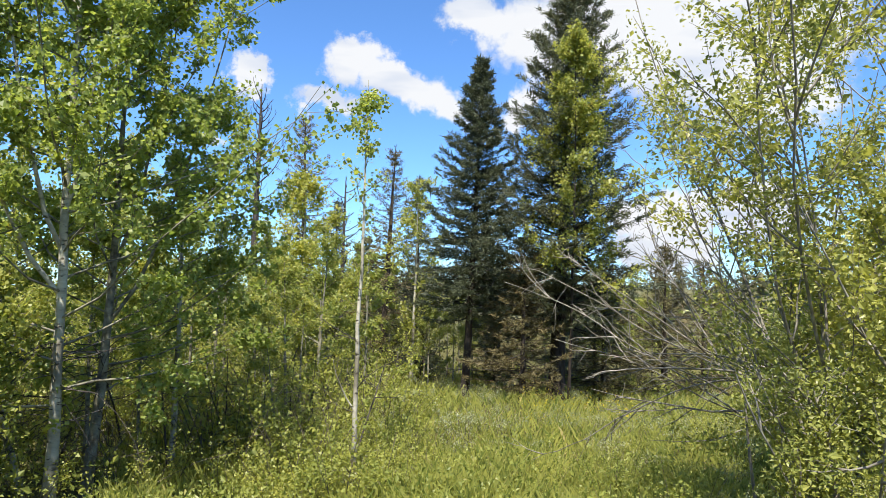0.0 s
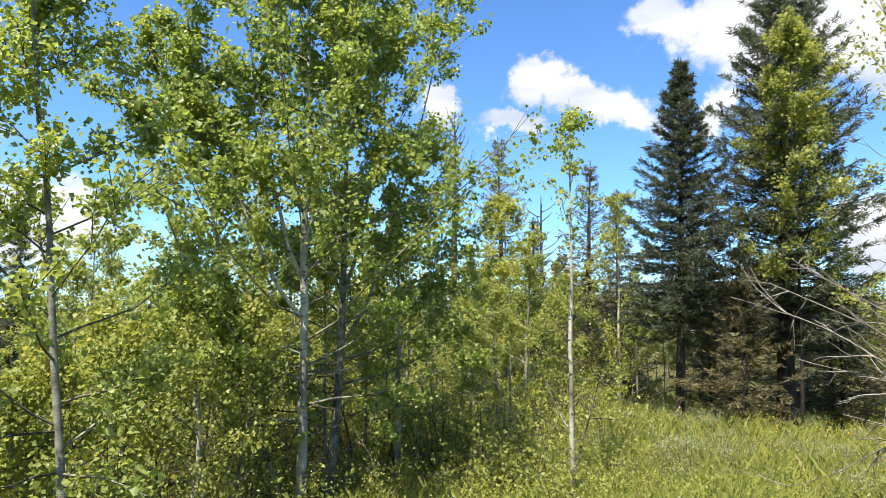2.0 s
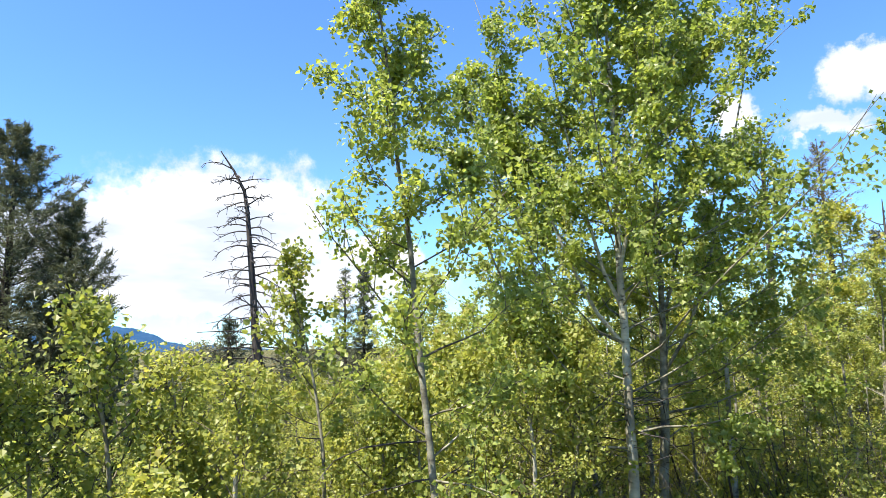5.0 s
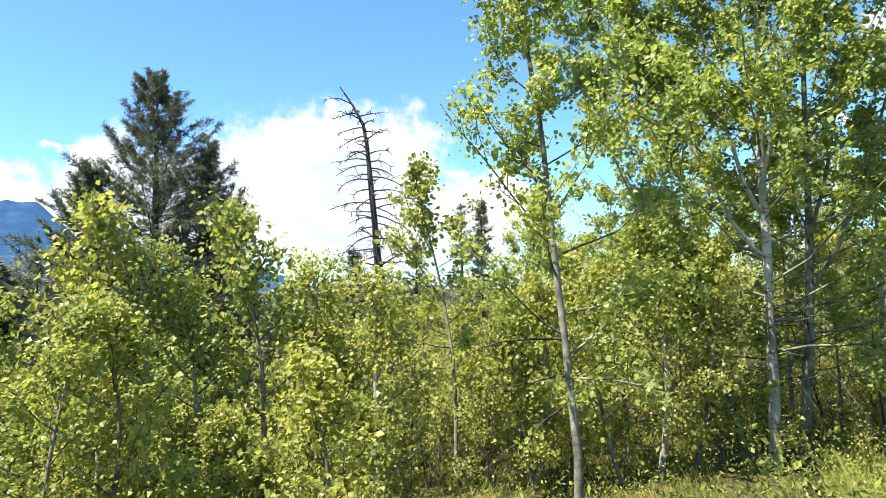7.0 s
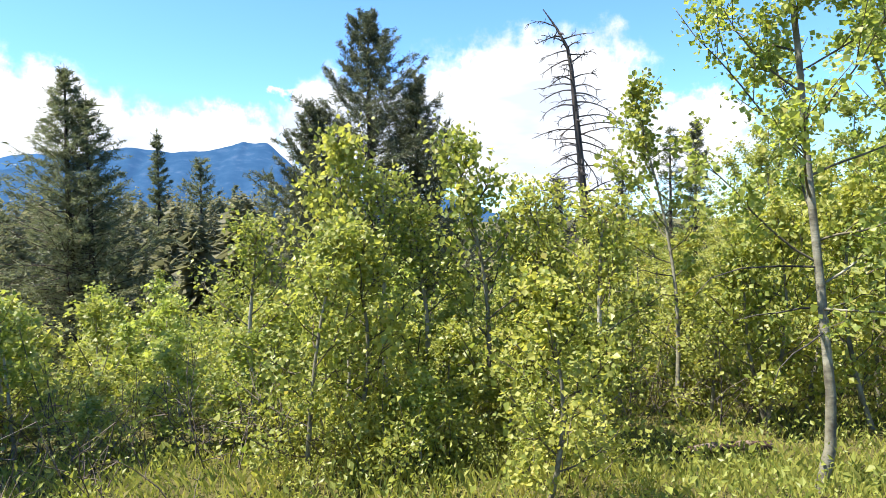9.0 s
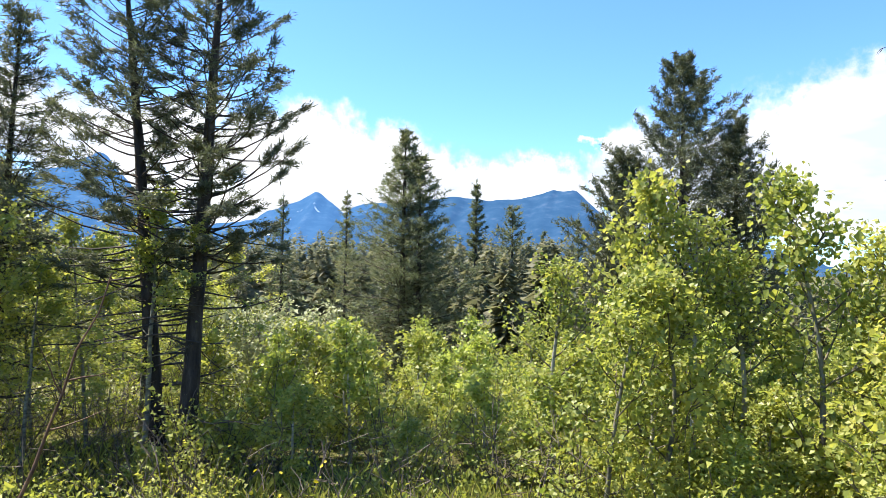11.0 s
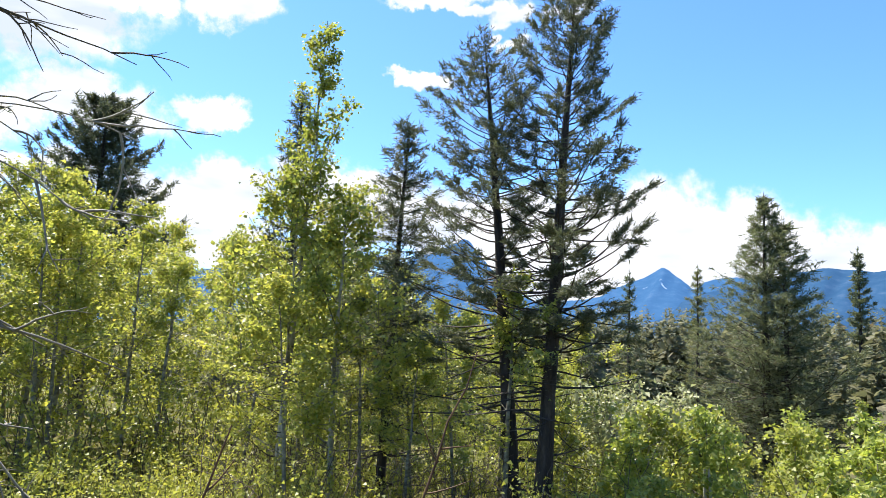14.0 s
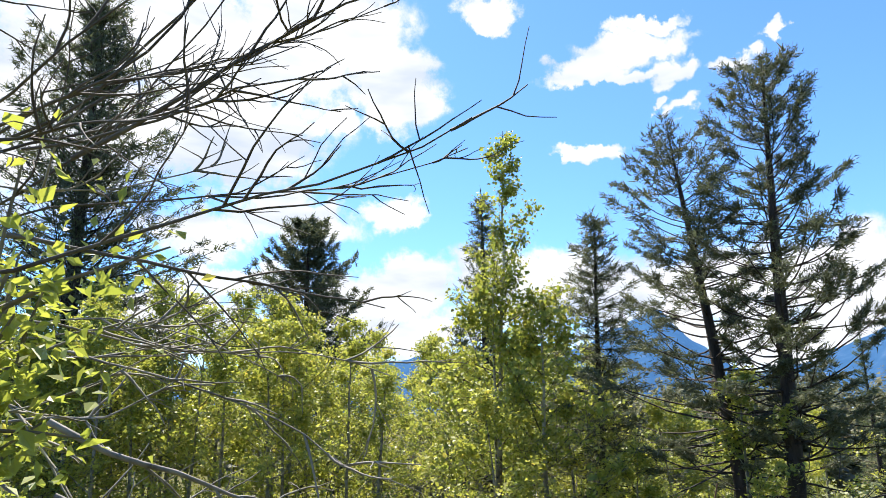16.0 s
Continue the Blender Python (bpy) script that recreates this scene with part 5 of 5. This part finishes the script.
def herbs():
    """Leafy meadow plants between the grasses."""
    rng = np.random.default_rng(6)
    geo = Geo()
    for n, a0, a1, r0, r1, top, size in ((46000, -40, 34, 4.5, 19, 0.55, 0.036), (17000, 34, 116, 3.8, 9, 0.36, 0.032), (20000, 112, 178, 3.6, 14, 0.42, 0.034)):
        a = np.radians(rng.uniform(a0, a1, n))
        r = r0 * (r1 / r0) ** rng.uniform(0, 1, n)
        x, y = -np.sin(a) * r, np.cos(a) * r
        keep = np.sin(2.3 * x + 1.1 * y) * np.cos(1.9 * y - 0.7 * x) + rng.normal(size=n) * 0.35 > -0.15
        x, y = x[keep], y[keep]
        leaves(geo, rng, np.stack([x, y, ground(x, y) + top * rng.uniform(0.05, 1, len(x)) ** 0.8], 1), size, 0.6, -0.5, 0, False, 0.35)
    tagged(new("meadow_herbs", geo.mesh("meadow_herbs", [SHRUB_LEAF], False)), "low leafy green herbs among the grass", "herbs", kind="stuff")


herbs()


def brush():
    """Thin dead stems and twigs tangled in the shade under the bushes."""
    rng = np.random.default_rng(12)
    geo = Geo()
    for n, a0, a1, r0, r1, h0, h1 in ((230, 84, 120, 4.8, 8.0, 0.25, 0.8), (330, 8, 46, 8.6, 15, 0.5, 1.7), (230, 106, 140, 6.6, 12, 0.4, 1.4), (130, 46, 64, 6.6, 10, 0.3, 1.0)):
        for a, r, h in zip(rng.uniform(a0, a1, n), np.sqrt(rng.uniform(r0 * r0, r1 * r1, n)), rng.uniform(h0, h1, n)):
            x, y = polar(a, r)
            pts = shoot(rng, (x, y, float(ground(x, y)) - 0.03), (*rng.normal(size=2) * 0.45, 1), h, 4, -0.05, 0.15)
            tube(geo, pts, np.linspace(0.007, 0.002, 4), 3)
            for _ in range(4):
                q, d = along(pts, [rng.uniform(0.2, 0.95)])
                tube(geo, shoot(rng, q[0], d[0] * 0.5 + rng.normal(size=3) * 0.7, h * rng.uniform(0.2, 0.5), 3, 0, 0.2), np.linspace(0.004, 0.0015, 3), 3)
    tagged(new("dead_brush", geo.mesh("dead_brush", [BRUSH_TWIG])), "tangled grey-brown dead stems in the undergrowth", "brush", kind="stuff")


brush()


def flowers():
    rng = np.random.default_rng(9)
    geo = Geo()
    for a0, a1, r0, r1, n in ((-17, -7, 13, 17, 500), (106, 112, 4.4, 5.2, 14)):
        a, r = np.radians(rng.uniform(a0, a1, n)), rng.uniform(r0, r1, n)
        x, y = -np.sin(a) * r, np.cos(a) * r
        leaves(geo, rng, np.stack([x, y, ground(x, y) + rng.uniform(0.25, 0.6, n)], 1), 0.024, 1.0, 0, 0, True)
    tagged(new("wildflowers", geo.mesh("wildflowers", [PETAL], False)), "scattered small yellow wildflowers", "flowers", kind="stuff")


flowers()


def fallen_log():
    rng = np.random.default_rng(3)
    x, y = polar(53.4, 6.15)
    ob = root("fallen_log", x, y, "broken reddish rotting log lying in the grass", "log", sink=-0.07)
    g = Geo()
    pts = shoot(rng, (0.3, 0.34, 0.02), (-0.62, -0.78, -0.05), 0.95, 10, 0, 0.05)
    tube(g, np.concatenate([pts[:1], pts, pts[-1:]]), np.r_[0.001, np.full(10, 0.042), 0.001], 9, 0, 0.12, rng)
    part("bole", g, [LOG_WOOD], ob)
    return ob


fallen_log()


def far_forest():
    """The closed conifer forest of the valley and the hill crest, too far to tell trees apart."""
    rng = np.random.default_rng(17)
    geo = Geo()

    def trees(n, a0, a1, r0, r1, h0, h1, base, tiers=9, per=7, slim=0.19):
        for _ in range(n):
            a, r = rng.uniform(a0, a1), math.sqrt(rng.uniform(r0 * r0, r1 * r1))
            x, y = polar(a, r)
            z = base(a, r, x, y)
            h = rng.uniform(h0, h1) if h0 > 5 else max(5.0, 1.4 + r * math.tan(radians(rng.uniform(h0, h1))) - z)
            bulge = rng.uniform(0.45, 1.0)
            w = h * slim * rng.uniform(0.7, 1.35)
            k = tiers * per
            u = np.clip(np.repeat(np.arange(tiers) / tiers, per) + rng.uniform(0, 1.6 / tiers, k), 0, 1)
            th = rng.uniform(0, 6.28, k)
            R = (w * np.clip(1 - u, 0, 1) ** bulge + 0.015 * h) * rng.uniform(0.55, 1.3, k)
            c = np.stack([np.full(k, x), np.full(k, y), z + h * (0.08 + 0.92 * u)], 1)
            out = np.stack([np.cos(th), np.sin(th), rng.uniform(-0.55, 0.25, k)], 1)
            side = np.stack([-np.sin(th), np.cos(th), rng.normal(size=k) * 0.7], 1) * (R * 0.26)[:, None]
            tip = c + out * R[:, None]
            near = c * 0.62 + tip * 0.38
            geo.add(np.stack([near + side, tip, near - side], 1).reshape(-1, 3), np.arange(k)[:, None] * 3 + np.arange(3))
            geo.add([(x - 0.08, y, z), (x + 0.08, y, z), (x, y, z + h * 0.99)], [(0, 1, 2)])

    slope = lambda a, r, x, y: float(ground(x, y))
    trees(210, 68, 128, 38, 90, -2.0, 2.4, slope, 30, 22, 0.21)
    trees(300, 76, 130, 85, 260, 0.8, 3.0, slope, 18, 12, 0.19)
    trees(240, 48, 78, 80, 260, -1.2, 0.9, slope, 12, 9, 0.2)
    trees(170, 50, 76, 260, 700, -0.3, 0.6, slope, 6, 5, 0.14)
    trees(430, 76, 150, 260, 700, 0.5, 2.2, slope, 7, 5, 0.14)
    trees(70, 8, 60, 34, 75, 5.1, 7.0, slope, 18, 12)
    trees(160, 128, 185, 45, 110, 5.1, 9, slope, 15, 11)
    trees(100, 52, 74, 34, 80, -2.0, 1.1, slope, 20, 14, 0.2)
    trees(110, -45, 8, 36, 110, 5.1, 8, slope, 18, 12)
    hill = lambda a, r, x, y: 1.0 + 0.052 * (r - 180)
    trees(520, -45, 8, 180, 330, 7, 11, hill, 6, 5)
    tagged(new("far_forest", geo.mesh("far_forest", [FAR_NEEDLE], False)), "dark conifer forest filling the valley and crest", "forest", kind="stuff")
    g = Geo()
    az = np.linspace(-55, 14, 60)
    rows = [(120, -2.0), (180, -0.5), (260, 4.0), (335, 8.2), (420, 6)]
    v = [(*polar(a, r), z + 0.8 * math.sin(a * 0.5 + r)) for r, z in rows for a in az]
    i, j = np.meshgrid(np.arange(len(rows) - 1), np.arange(59), indexing="ij")
    i, j = i.ravel(), j.ravel()
    g.add(v, np.stack([i * 60 + j, i * 60 + j + 1, (i + 1) * 60 + j + 1, (i + 1) * 60 + j], 1))
    tagged(new("hill", g.mesh("hill", [SOIL])), "low forested hill behind the meadow", "hill", kind="structure")


far_forest()
